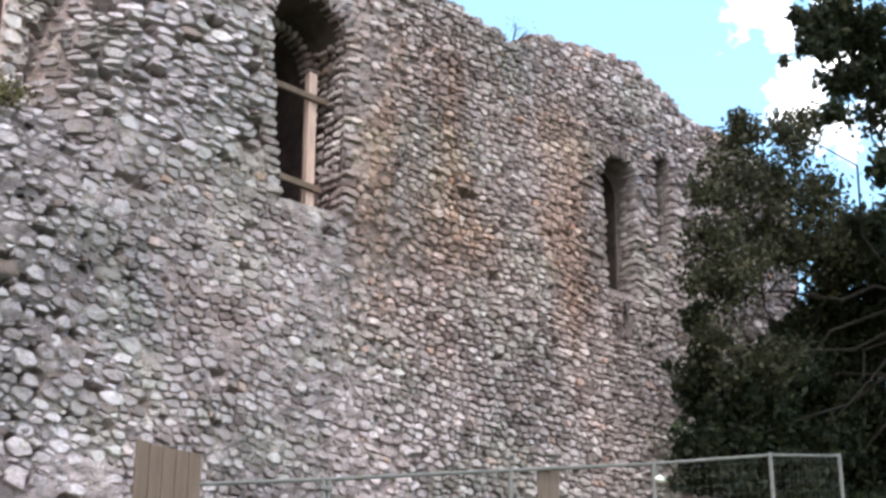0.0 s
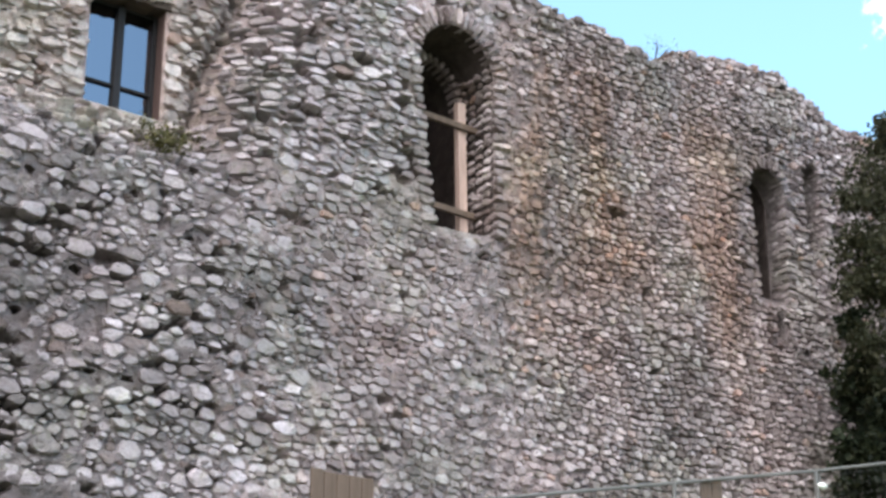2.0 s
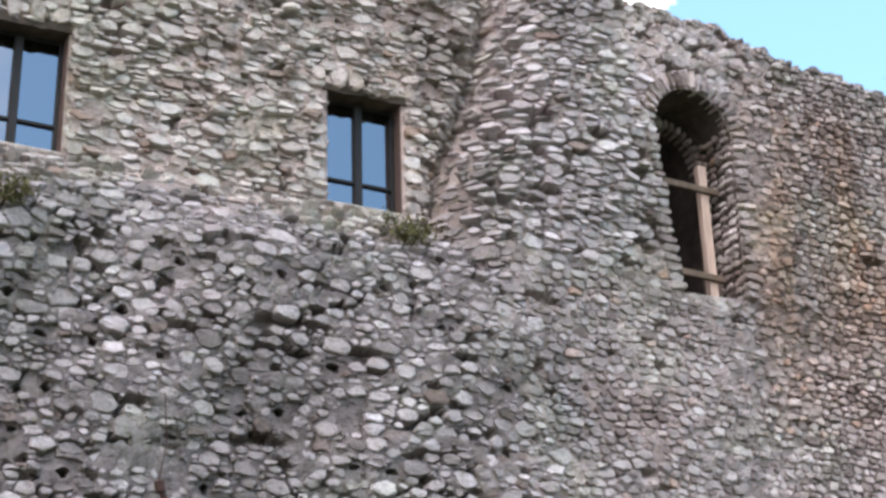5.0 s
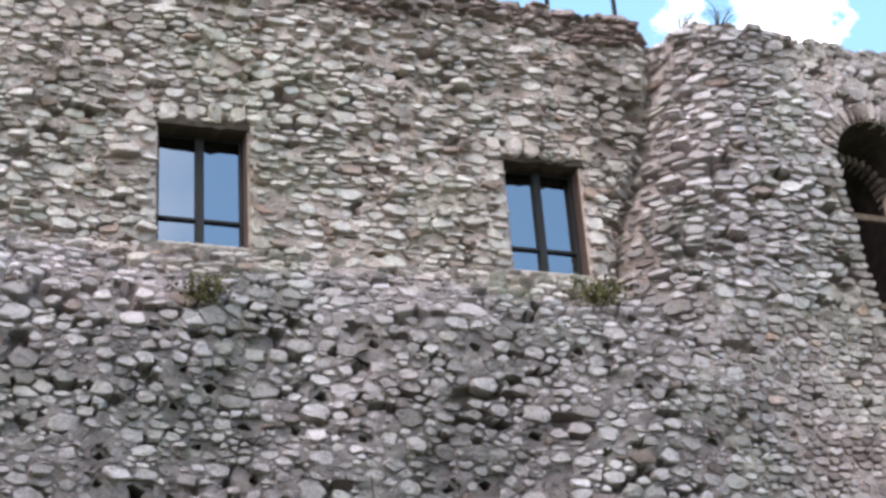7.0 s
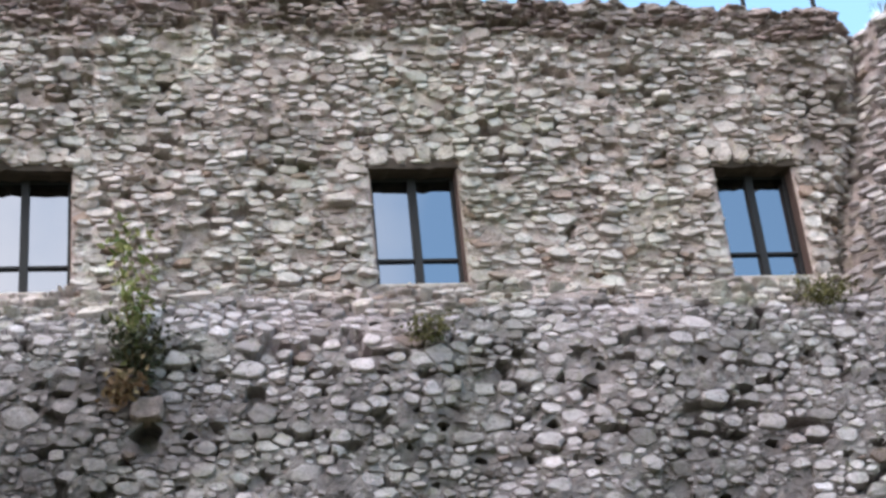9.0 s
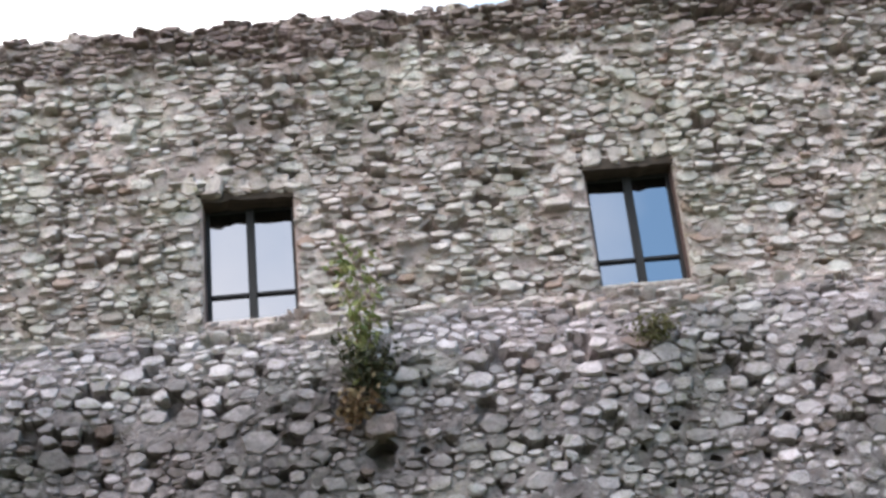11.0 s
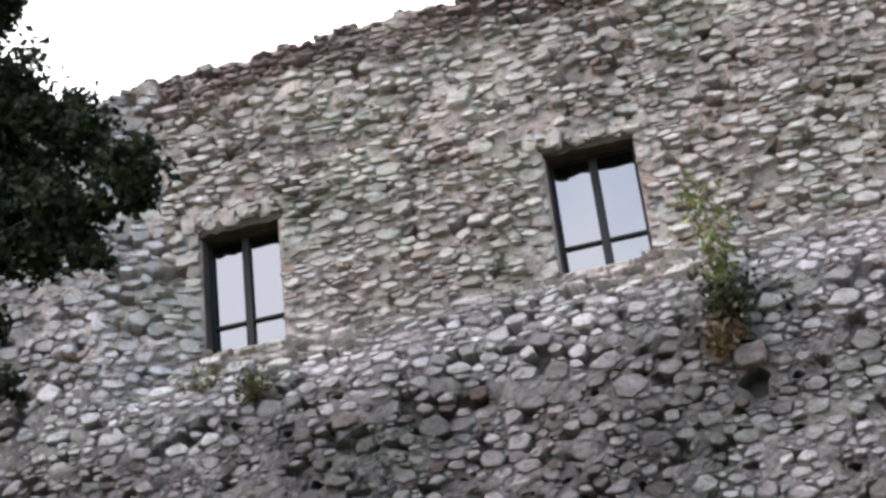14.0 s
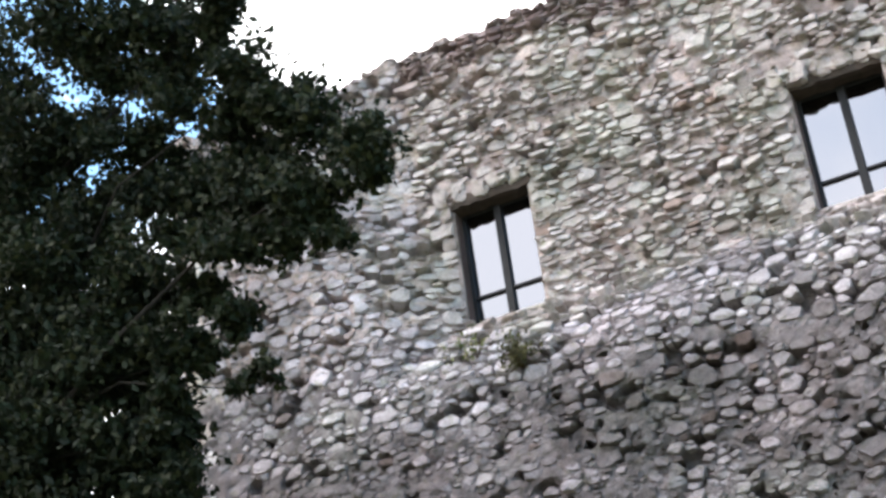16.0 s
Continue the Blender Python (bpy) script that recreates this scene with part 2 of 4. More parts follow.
MAT = {
    "core": masonry("lime_mortar", [(0.0, (0.175, 0.158, 0.152)), (0.6, (0.26, 0.236, 0.228)), (1.0, (0.36, 0.33, 0.318))], 0.95, stain=0.7, grime=0.4, mortar=True, bump=1.0, black_amount=0.4),
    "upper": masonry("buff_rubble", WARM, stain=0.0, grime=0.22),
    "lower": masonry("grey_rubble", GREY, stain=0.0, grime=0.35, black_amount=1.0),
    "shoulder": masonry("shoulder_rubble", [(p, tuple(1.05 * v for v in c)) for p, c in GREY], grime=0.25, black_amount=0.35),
    "right": masonry("fine_rubble", PINK, stain=0.85, grime=0.3, black_amount=0.5),
    "cap": masonry("brown_capping_rubble", [(0.0, (0.17, 0.13, 0.12)), (0.5, (0.32, 0.262, 0.24)), (1.0, (0.46, 0.405, 0.375))], grime=0.3),
    "dressed": masonry("pale_dressed_stone", [(0.0, (0.40, 0.36, 0.31)), (0.6, (0.52, 0.48, 0.42)), (1.0, (0.62, 0.59, 0.55))], grime=0.2),
    "lintel_stone": masonry("buff_slab_stone", [(0.0, (0.36, 0.32, 0.28)), (0.6, (0.47, 0.43, 0.385)), (1.0, (0.58, 0.54, 0.50))], grime=0.2),
    "single": masonry("picked_rubble", GREY, single=True, grime=0.35, black_amount=0.9),
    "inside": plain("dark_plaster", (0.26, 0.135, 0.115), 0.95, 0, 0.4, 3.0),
    # mortar darkened to paint in the shade deep inside the arches
    "recess_shade": plain("shade_dark_mortar", (0.055, 0.042, 0.040), 0.95, 0, 0.5, 6.0),
    "frame": plain("dark_brown_painted_wood", (0.012, 0.011, 0.013), 0.6, 0, 0.3, 20, (1, 1, 0.1)),
    "lintel": plain("dark_oak_lintel", (0.05, 0.036, 0.03), 0.85, 0, 0.5, 9, (0.2, 1, 1)),
    "lining": plain("brown_jamb_lining", (0.085, 0.054, 0.05), 0.8, 0, 0.3, 9, (1, 1, 0.2)),
    "timber": plain("weathered_timber", (0.47, 0.34, 0.30), 0.8, 0, 0.3, 12, (1, 1, 0.1)),
    "plank": plain("grey_brown_planks", (0.115, 0.082, 0.066), 0.85, 0, 0.3, 10, (1, 1, 0.12)),
    "zinc": plain("galvanised_steel", (0.14, 0.136, 0.134), 0.6, 0.15, 0.2, 20),
    "rust": plain("rusty_iron", (0.05, 0.026, 0.024), 0.85, 0.2, 0.4, 18),
    "white": plain("white_enamel", (0.85, 0.86, 0.85), 0.3, 0, 0.05),
    "bark": plain("dark_bark", (0.015, 0.012, 0.010), 0.95, 0, 0.45, 9, (1, 1, 0.25)),
    # near-black green: the shade of the backlit crowns is put into the leaf colour
    "shaded_leaf": leafy("backlit_dark_leaf", [(0.0, (0.007, 0.011, 0.006)), (0.6, (0.014, 0.020, 0.009)), (1.0, (0.03, 0.032, 0.014))]),
    "olive_leaf": leafy("olive_leaf", [(0.0, (0.028, 0.031, 0.017)), (0.6, (0.037, 0.038, 0.021)), (1.0, (0.068, 0.062, 0.037))]),
    "weed": leafy("weed_leaf", [(0.0, (0.08, 0.10, 0.035)), (0.6, (0.17, 0.18, 0.07)), (1.0, (0.30, 0.28, 0.13))]),
    "moss": leafy("mossy_turf", [(0.0, (0.045, 0.04, 0.02)), (0.6, (0.085, 0.08, 0.035)), (1.0, (0.15, 0.13, 0.06))]),
    "dry": leafy("dry_grass", [(0.0, (0.09, 0.045, 0.026)), (0.6, (0.13, 0.085, 0.048)), (1.0, (0.19, 0.14, 0.08))]),
}
glass, gn, gl, gp = node_mat("coated_window_glass")
gp.inputs["Base Color"].default_value = (0.198, 0.204, 0.23, 1)
gp.inputs["Metallic"].default_value, gp.inputs["Roughness"].default_value = 1.0, 0.03
MAT["glass"] = glass
gm, n_, l_, p_ = node_mat("grassy_ground")
g_pos = n_.new("ShaderNodeNewGeometry").outputs["Position"]
g_r = ramp_node(n_, [(0.3, (0.05, 0.06, 0.025)), (0.55, (0.09, 0.10, 0.04)), (0.75, (0.17, 0.14, 0.09))])
l_.new(noise_node(n_, l_, g_pos, 1.3, 8, 0.7).outputs["Fac"], g_r.inputs[0])
l_.new(g_r.outputs[0], p_.inputs["Base Color"])
p_.inputs["Roughness"].default_value = 0.95
MAT["ground"] = gm


# ---------------------------------------------------------------- mesh helpers
def mesh_ob(name, verts, faces, mat, parent=None, label="", smooth=False):
    me = bpy.data.meshes.new(name)
    me.from_pydata(verts.tolist() if isinstance(verts, np.ndarray) else verts, [], faces.tolist() if isinstance(faces, np.ndarray) else faces)
    me.materials.append(mat)
    if smooth:
        me.polygons.foreach_set("use_smooth", [True] * len(me.polygons))
    me.update()
    ob = new(name, me)
    if parent is not None:
        ob.parent = parent
    if label:
        ob["label"] = label
    return ob


def part(name, bm, mat, parent=None, label=""):
    bmesh.ops.recalc_face_normals(bm, faces=bm.faces)
    me = bpy.data.meshes.new(name)
    bm.to_mesh(me)
    bm.free()
    me.materials.append(mat)
    ob = new(name, me)
    if parent is not None:
        ob.parent = parent
    if label:
        ob["label"] = label
    return ob


def box(size, centre, bevel=0.006, bm=None, turn=None):
    bm = bm or bmesh.new()
    m = Matrix.Translation(centre) @ (turn or Matrix()) @ Matrix.Diagonal((*size, 1))
    made = bmesh.ops.create_cube(bm, size=1, matrix=m)
    if bevel:
        edges = list({e for v in made["verts"] for e in v.link_edges})
        bmesh.ops.bevel(bm, geom=edges, offset=bevel, segments=1, affect="EDGES")
    return bm


def tube(points, radii, sides=8, bm=None):
    """A bent tapering tube through points."""
    bm = bm or bmesh.new()
    rings = []
    for i, p in enumerate(points):
        a, b = Vector(points[max(i - 1, 0)]), Vector(points[min(i + 1, len(points) - 1)])
        q = (b - a).to_track_quat("Z", "Y").to_matrix()
        rings.append([bm.verts.new(Vector(p) + q @ Vector((math.cos(k * math.tau / sides), math.sin(k * math.tau / sides), 0)) * radii[i]) for k in range(sides)])
    for r0, r1 in zip(rings, rings[1:]):
        for k in range(sides):
            bm.faces.new((r0[k], r0[(k + 1) % sides], r1[(k + 1) % sides], r1[k]))
    bm.faces.new(rings[0][::-1])
    bm.faces.new(rings[-1])
    return bm


# ---------------------------------------------------------------- the wall's shape
UP_Y, FRONT_Y, FOOT = 16.6, 16.0, 3.0
WALL_L, WALL_R = -9.35, 19.9


def smooth(u):
    u = np.clip(u, 0, 1)
    return u * u * (3 - 2 * u)


def face_y(x, z):
    """Where the wall's face stands (its depth in y) at x along it and height z."""
    x, z = np.asarray(x, float), np.asarray(z, float)
    seam_r = 7.55 + 0.9 * smooth((z - 10.2) / 3.8)
    seam_l = -5.9 - 0.95 * smooth((z - 10.6) / 3.0)
    right = 1 - np.sin(np.clip((x - seam_r) / 0.85, 0, 1) * np.pi / 2)
    left = 1 - np.sin(np.clip((seam_l - x) / 1.5, 0, 1) * np.pi / 2)
    ledge = np.clip((z - 9.75) / 0.95, 0, 1) ** 1.25
    set_back = np.minimum(np.minimum(right, left), ledge)
    groove = 0.2 * np.exp(-(((x - seam_r) / 0.10) ** 2)) * smooth((z - 10.3) / 0.6)
    wave = 0.05 * np.sin(x * 0.9 + z * 0.5) + 0.04 * np.sin(x * 2.1 - z * 1.3)
    batter = 0.05 * np.clip(9.7 - z, 0, 8)
    return FRONT_Y - batter + (UP_Y - FRONT_Y) * set_back + wave * (1 - set_back * 0.7) + groove


TOP = [(-9.4, 14.2), (-7.2, 14.45), (-6.9, 14.68), (-2, 14.78), (2, 14.80), (6, 14.66), (8.3, 14.62), (8.5, 14.3), (9.0, 14.34), (9.6, 14.29), (10.45, 14.12), (11.5, 14.05),
       (12.4, 13.87), (13.4, 13.79), (14.25, 13.67), (14.9, 14.02), (16.0, 14.18), (16.6, 14.12), (17.2, 13.90), (17.6, 13.67), (18.4, 13.62), (20, 13.27)]


def top_z(x):
    x = np.asarray(x, float)
    return np.interp(x, [a for a, _ in TOP], [b for _, b in TOP]) - 0.13 + 0.03 * np.sin(x * 7.3) + 0.03 * np.sin(x * 17.1 + 1)


def arch(lb, lt, rb, rt, z0, zs, zt, grow=0.0):
    """An arched outline: foot corners lb, rb at z0, springing lt, rt at zs, crown at zt; 40 points."""
    pts = [(lb - grow + (rb - lb + 2 * grow) * k / 6, z0 - grow) for k in range(6)]
    pts += [(rb + (rt - rb) * k / 10 + grow, z0 - grow + (zs - z0 + grow) * k / 10) for k in range(10)]
    c, r = (lt + rt) / 2, (rt - lt) / 2
    pts += [(c + (r + grow) * math.cos(math.pi * k / 14), zs + (zt - zs + grow) * math.sin(math.pi * k / 14)) for k in range(14)]
    pts += [(lt + (lb - lt) * k / 10 - grow, zs + (z0 - grow - zs) * k / 10) for k in range(10)]
    return pts


def rect(x0, x1, z0, z1, grow=0.0):
    x0, x1, z0, z1 = x0 - grow, x1 + grow, z0 - grow, z1 + grow
    n = 10
    return [(x0 + (x1 - x0) * k / n, z0) for k in range(n)] + [(x1, z0 + (z1 - z0) * k / n) for k in range(n)] + [(x1 + (x0 - x1) * k / n, z1) for k in range(n)] + [(x0, z1 + (z0 - z1) * k / n) for k in range(n)]


def inside(poly, x, z):
    """Which of the points (x, z) lie in the outline."""
    hit = np.zeros(np.shape(x), bool)
    for (x0, z0), (x1, z1) in zip(poly, poly[1:] + poly[:1]):
        if z0 != z1:
            hit ^= ((z0 > z) != (z1 > z)) & (x < (x1 - x0) * (z - z0) / (z1 - z0) + x0)
    return hit


WINDOWS = [(2.36, 3.35, 10.74, 12.25), (6.34, 7.28, 10.77, 12.25), (-1.89, -0.88, 10.71, 12.25), (-5.97, -5.03, 10.68, 12.25)]
ARCH_A = dict(lb=10.62, lt=10.36, rb=11.42, rt=11.5, z0=10.15, zs=12.3, zt=12.93)
ARCH_A_IN = dict(lb=10.66, lt=10.48, rb=11.34, rt=11.41, z0=10.17, zs=12.25, zt=12.78)
ARCH_B = dict(lb=15.95, lt=15.85, rb=16.5, rt=16.55, z0=10.45, zs=12.05, zt=12.42)
ARCH_C = dict(lb=16.98, lt=16.95, rb=17.26, rt=17.29, z0=11.4, zs=12.5, zt=12.72)
def blob(cx_, cz_, w, h, grow=0.0):
    """An irregular hole's outline; 40 points."""
    return [(cx_ + (w * (1 + 0.25 * math.sin(3 * t + cx_ * 9)) + grow) * math.cos(t), cz_ + (h * (1 + 0.25 * math.sin(2 * t + cz_ * 7)) + grow) * math.sin(t)) for t in (k * math.tau / 40 for k in range(40))]


HOLES = [(-0.1, 8.76, 0.15, 0.14), (1.76, 7.67, 0.1, 0.08), (2.08, 7.65, 0.09, 0.08), (-1.99, 12.69, 0.1, 0.07), (16.28, 10.08, 0.07, 0.26), (16.7, 9.76, 0.05, 0.05), (16.13, 9.75, 0.05, 0.04)]
hole_rng = np.random.default_rng(17)
HOLES += [(hole_rng.uniform(-5.5, 8.5), hole_rng.uniform(7.0, 9.6), hole_rng.uniform(0.04, 0.075), hole_rng.uniform(0.035, 0.06)) for _ in range(60)]
HOLES += [(hole_rng.uniform(-5.5, 8.0), hole_rng.uniform(12.45, 14.1), hole_rng.uniform(0.03, 0.085), hole_rng.uniform(0.014, 0.03)) for _ in range(70)]
HOLES += [(lo + hole_rng.uniform(0, 2.4), hole_rng.uniform(10.9, 12.4), hole_rng.uniform(0.03, 0.08), hole_rng.uniform(0.014, 0.028)) for lo in (-4.5, -0.4, 3.8) for _ in range(18)]
OUTLINES = [("rect", w) for w in WINDOWS] + [("blob", h) for h in HOLES] + [("arch", a) for a in (ARCH_A, ARCH_B, ARCH_C)]


def outline(kind, a, grow=0.0):
    return arch(**a, grow=grow) if kind == "arch" else (rect if kind == "rect" else blob)(*a, grow=grow)


def in_openings(x, z, grow):
    out = np.zeros(np.shape(x), bool)
    for kind, a in OUTLINES:
        poly = outline(kind, a, grow)
        (x0, x1), (z0, z1) = ((min(p[k] for p in poly), max(p[k] for p in poly)) for k in (0, 1))
        near = (x > x0) & (x < x1) & (z > z0) & (z < z1)
        if near.any():
            out[near] |= inside(poly, x[near], z[near])
    return out


class Sheet:
    """Collects verts and faces."""
    def __init__(self):
        self.v, self.f = [], []

    def grid(self, p, keep=None):
        n, m = p.shape[:2]
        base = len(self.v)
        self.v += p.reshape(-1, 3).tolist()
        for i in range(n - 1):
            for j in range(m - 1):
                if keep is None or keep[i, j]:
                    a = base + i * m + j
                    self.f.append((a, a + m, a + m + 1, a + 1))

    def bridge(self, loop_a, loop_b):
        base, n = len(self.v), len(loop_a)
        self.v += [tuple(map(float, p)) for p in loop_a] + [tuple(map(float, p)) for p in loop_b]
        self.f += [(base + k, base + (k + 1) % n, base + n + (k + 1) % n, base + n + k) for k in range(n)]

    def cap(self, loop):
        base = len(self.v)
        self.v += [tuple(map(float, p)) for p in loop]
        self.f.append(tuple(range(base, base + len(loop))))


def loop_at(poly, y=None, lift=0.0):
    return [(x, float(face_y(x, z)) + lift if y is None else y, z) for x, z in poly]


def lumps(x, z, wide, high, seed):
    """Smooth random heights from 0 to 1 over cells of the given size."""
    table = np.random.default_rng(seed).random((400, 400))
    u, v = (x + 40) / wide, (z + 5) / high
    i, j = np.floor(u).astype(int), np.floor(v).astype(int)
    fu, fv = smooth(u - i), smooth(v - j)
    at = lambda a, b: table[a % 400, b % 400]
    return (at(i, j) * (1 - fu) + at(i + 1, j) * fu) * (1 - fv) + (at(i, j + 1) * (1 - fu) + at(i + 1, j + 1) * fu) * fv


def pits(x, z):
    """0 to 1: where the mortar has fallen out."""
    low = smooth((10.2 - z) / 0.5) * smooth((8.4 - x) / 1.0)
    washed = smooth((z - 8.2) / 0.5) * low
    pointed = smooth((x - 8.4) / 0.8) * smooth((12.6 - x) / 1.2) * smooth((10.6 - z) / 0.8)
    shoulder = np.maximum(smooth((x - 7.2) / 0.4) * smooth((9.6 - x) / 1.2), smooth((-5.8 - x) / 0.5) * smooth((x + 8.2) / 0.6)) * smooth((z - 10.2) / 0.5)
    plaster = smooth((-8.5 - x) / 0.3) * smooth((10.8 - z) / 0.3)
    edge = 0.72 - 0.04 * washed - 0.02 * low - 0.10 * shoulder + 0.16 * pointed + 0.16 * smooth((x - 11.0) / 1.0) + 0.3 * plaster + 0.14 * (lumps(x, z, 1.4, 0.8, 6) - 0.5)
    return smooth((lumps(x, z, 0.21, 0.10, 4) - edge) / 0.10)


def sunk(x, z):
    """How far the mortar lies behind (+) or before (-) the wall's face: washed out in bands and pits, flush where it was pointed."""
    low = smooth((10.2 - z) / 0.5) * smooth((8.4 - x) / 1.0)
    pointed = smooth((x - 8.2) / 0.8) * smooth((12.6 - x) / 1.2) * smooth((10.6 - z) / 0.8)
    plaster = smooth((-8.75 - x) / 0.2) * smooth((10.7 - z) / 0.3) + 0.5 * smooth((-8.4 - x) / 0.4) * smooth((10.6 - z) / 0.4)
    far = smooth((x - 11.5) / 1.0)
    depth = -0.012 + 0.024 * (lumps(x, z, 0.9, 0.6, 1) - 0.5) - (0.05 - 0.02 * far) * (lumps(x, z, 0.2, 0.13, 2) - 0.5) - 0.03 * (lumps(x, z, 0.11, 0.08, 3) - 0.5)
    return depth - 0.007 * low + 0.028 * far + 0.016 * pointed * (1 - far) - 0.04 * np.clip(plaster, 0, 1) + 0.17 * pits(x, z)


core = Sheet()
gx = np.arange(WALL_L, WALL_R + 0.01, 0.05)
gu = np.linspace(0, 1, 250)
X, U = np.meshgrid(gx, gu, indexing="ij")
Z = FOOT + (top_z(X) - FOOT) * U
relief = np.random.default_rng(9).normal(0, 0.005, X.shape)
P = np.stack([X, face_y(X, Z) + relief + sunk(X, Z), Z], -1)
cx, cz = (X[:-1, :-1] + X[1:, 1:]) / 2, (Z[:-1, :-1] + Z[1:, 1:]) / 2
core.grid(P, ~in_openings(cx, cz, 0.06))
BACK = 17.9
depth = np.linspace(0, 1, 5)[None, :]
core.grid(np.stack([np.repeat(gx[:, None], 5, 1), P[:, -1, 1][:, None] * (1 - depth) + BACK * depth, np.repeat(P[:, -1, 2][:, None], 5, 1)], -1))
core.grid(np.stack([np.repeat(gx[:, None], 2, 1), np.full((len(gx), 2), BACK), np.stack([P[:, -1, 2], np.full(len(gx), FOOT)], 1)], -1))
for edge in (0, -1):
    core.grid(np.stack([np.stack([np.full(len(gu), gx[edge])] * 2, 1), np.stack([P[edge, :, 1], np.full(len(gu), BACK)], 1), np.stack([P[edge, :, 2]] * 2, 1)], -1))
for kind, a in OUTLINES:
    core.bridge(loop_at(outline(kind, a, 0.17), lift=0.03), loop_at(outline(kind, a), lift=0.012))
for a in HOLES:
    core.bridge(loop_at(blob(*a), lift=0.012), loop_at(blob(*a), lift=0.35))
    core.cap(loop_at(blob(*a), lift=0.35))
for a in WINDOWS:
    core.bridge(loop_at(rect(*a), lift=0.012), loop_at(rect(*a), y=17.0))
# inner faces of the arches, in the mortar whose colour carries their shade
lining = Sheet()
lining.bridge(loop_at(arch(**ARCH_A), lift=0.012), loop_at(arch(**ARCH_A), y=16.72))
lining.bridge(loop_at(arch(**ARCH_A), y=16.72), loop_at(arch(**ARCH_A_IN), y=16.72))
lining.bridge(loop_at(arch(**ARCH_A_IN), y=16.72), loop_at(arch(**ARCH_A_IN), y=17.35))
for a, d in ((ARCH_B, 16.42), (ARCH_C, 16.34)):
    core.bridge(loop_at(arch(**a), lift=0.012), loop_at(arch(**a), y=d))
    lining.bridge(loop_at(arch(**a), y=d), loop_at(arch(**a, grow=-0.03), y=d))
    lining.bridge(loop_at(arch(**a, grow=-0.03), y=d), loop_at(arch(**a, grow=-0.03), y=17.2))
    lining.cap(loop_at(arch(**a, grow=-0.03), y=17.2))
wall = mesh_ob("wall_south", core.v, core.f, MAT["core"], smooth=False)
tagged(wall, "tall ruined rubble stone wall with recessed mortar and openings", "stone wall", kind="structure")

mesh_ob("arch_lining", lining.v, lining.f, MAT["recess_shade"], wall, "inner arch of the recess, its shade put into the dark colour")
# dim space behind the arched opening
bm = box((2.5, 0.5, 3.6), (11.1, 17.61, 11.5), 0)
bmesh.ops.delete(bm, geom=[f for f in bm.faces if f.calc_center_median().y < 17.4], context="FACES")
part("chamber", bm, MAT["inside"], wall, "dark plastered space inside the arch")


# ---------------------------------------------------------------- stones
RNG = np.random.default_rng(7)
RING = 9


def blocks(a, b, rng):
    """Outlines of roughly squared stones of half sizes a, b: (n, RING, 2)."""
    n = len(a)
    th = np.linspace(0, math.tau, RING, endpoint=False)[None] + rng.uniform(-0.2, 0.2, (n, RING))
    p = rng.uniform(3.0, 9.0, (n, 1))
    r = (np.abs(np.cos(th)) ** p + np.abs(np.sin(th)) ** p) ** (-1 / p) * rng.uniform(0.84, 1.06, (n, RING))
    turn = rng.normal(0, 0.07, (n, 1))
    u, v = r * np.cos(th) * a[:, None], r * np.sin(th) * b[:, None]
    return np.stack([u * np.cos(turn) - v * np.sin(turn), u * np.sin(turn) + v * np.cos(turn)], -1)


def fitted(x, z, a, b, gap, rng, most=1.5):
    """Outlines of stones fitted against their neighbours, with joints of about two gaps between them."""
    n, q = len(x), float(np.mean(b / a))
    zq, s_ = z / q, np.sqrt(a * b / q)
    order = np.argsort(x)
    xs = x[order]
    out = np.zeros((n, RING, 2))
    for k in range(0, n, 400):
        i = order[k:k + 400]
        lo, hi = np.searchsorted(xs, [xs[k] - 0.5, xs[min(k + 400, n) - 1] + 0.5])
        j = order[lo:hi]
        dx, dz = x[j][None] - x[i][:, None], zq[j][None] - zq[i][:, None]
        d2 = dx * dx + dz * dz
        d2[d2 < 1e-12] = 1e9
        m = min(16, d2.shape[1] - 1)
        near = np.argpartition(d2, m, axis=1)[:, :m]
        dx, dz, d2 = (np.take_along_axis(t, near, 1) for t in (dx, dz, d2))
        share = s_[i][:, None] / (s_[i][:, None] + s_[j][near])
        th = np.linspace(0, math.tau, RING, endpoint=False)[None] + rng.uniform(-0.3, 0.3, (len(i), RING))
        c, w = np.cos(th), np.sin(th)
        toward = dx[:, :, None] * c[:, None] + dz[:, :, None] * w[:, None]
        r = np.where(toward > 1e-6, (share * d2)[:, :, None] / np.maximum(toward, 1e-6), 9.0).min(1)
        p = rng.uniform(3.5, 14.0, (len(i), 1))
        own = ((np.abs(c) / a[i][:, None]) ** p + (np.abs(w) * q / b[i][:, None]) ** p) ** (-1 / p)
        r = np.minimum(r - gap[i][:, None], most * own)
        r = np.maximum(r, 0.35 * s_[i][:, None]) * rng.uniform(0.79, 1.09, (len(i), RING))
        out[i] = np.stack([r * c, r * w * q], -1)
    return out


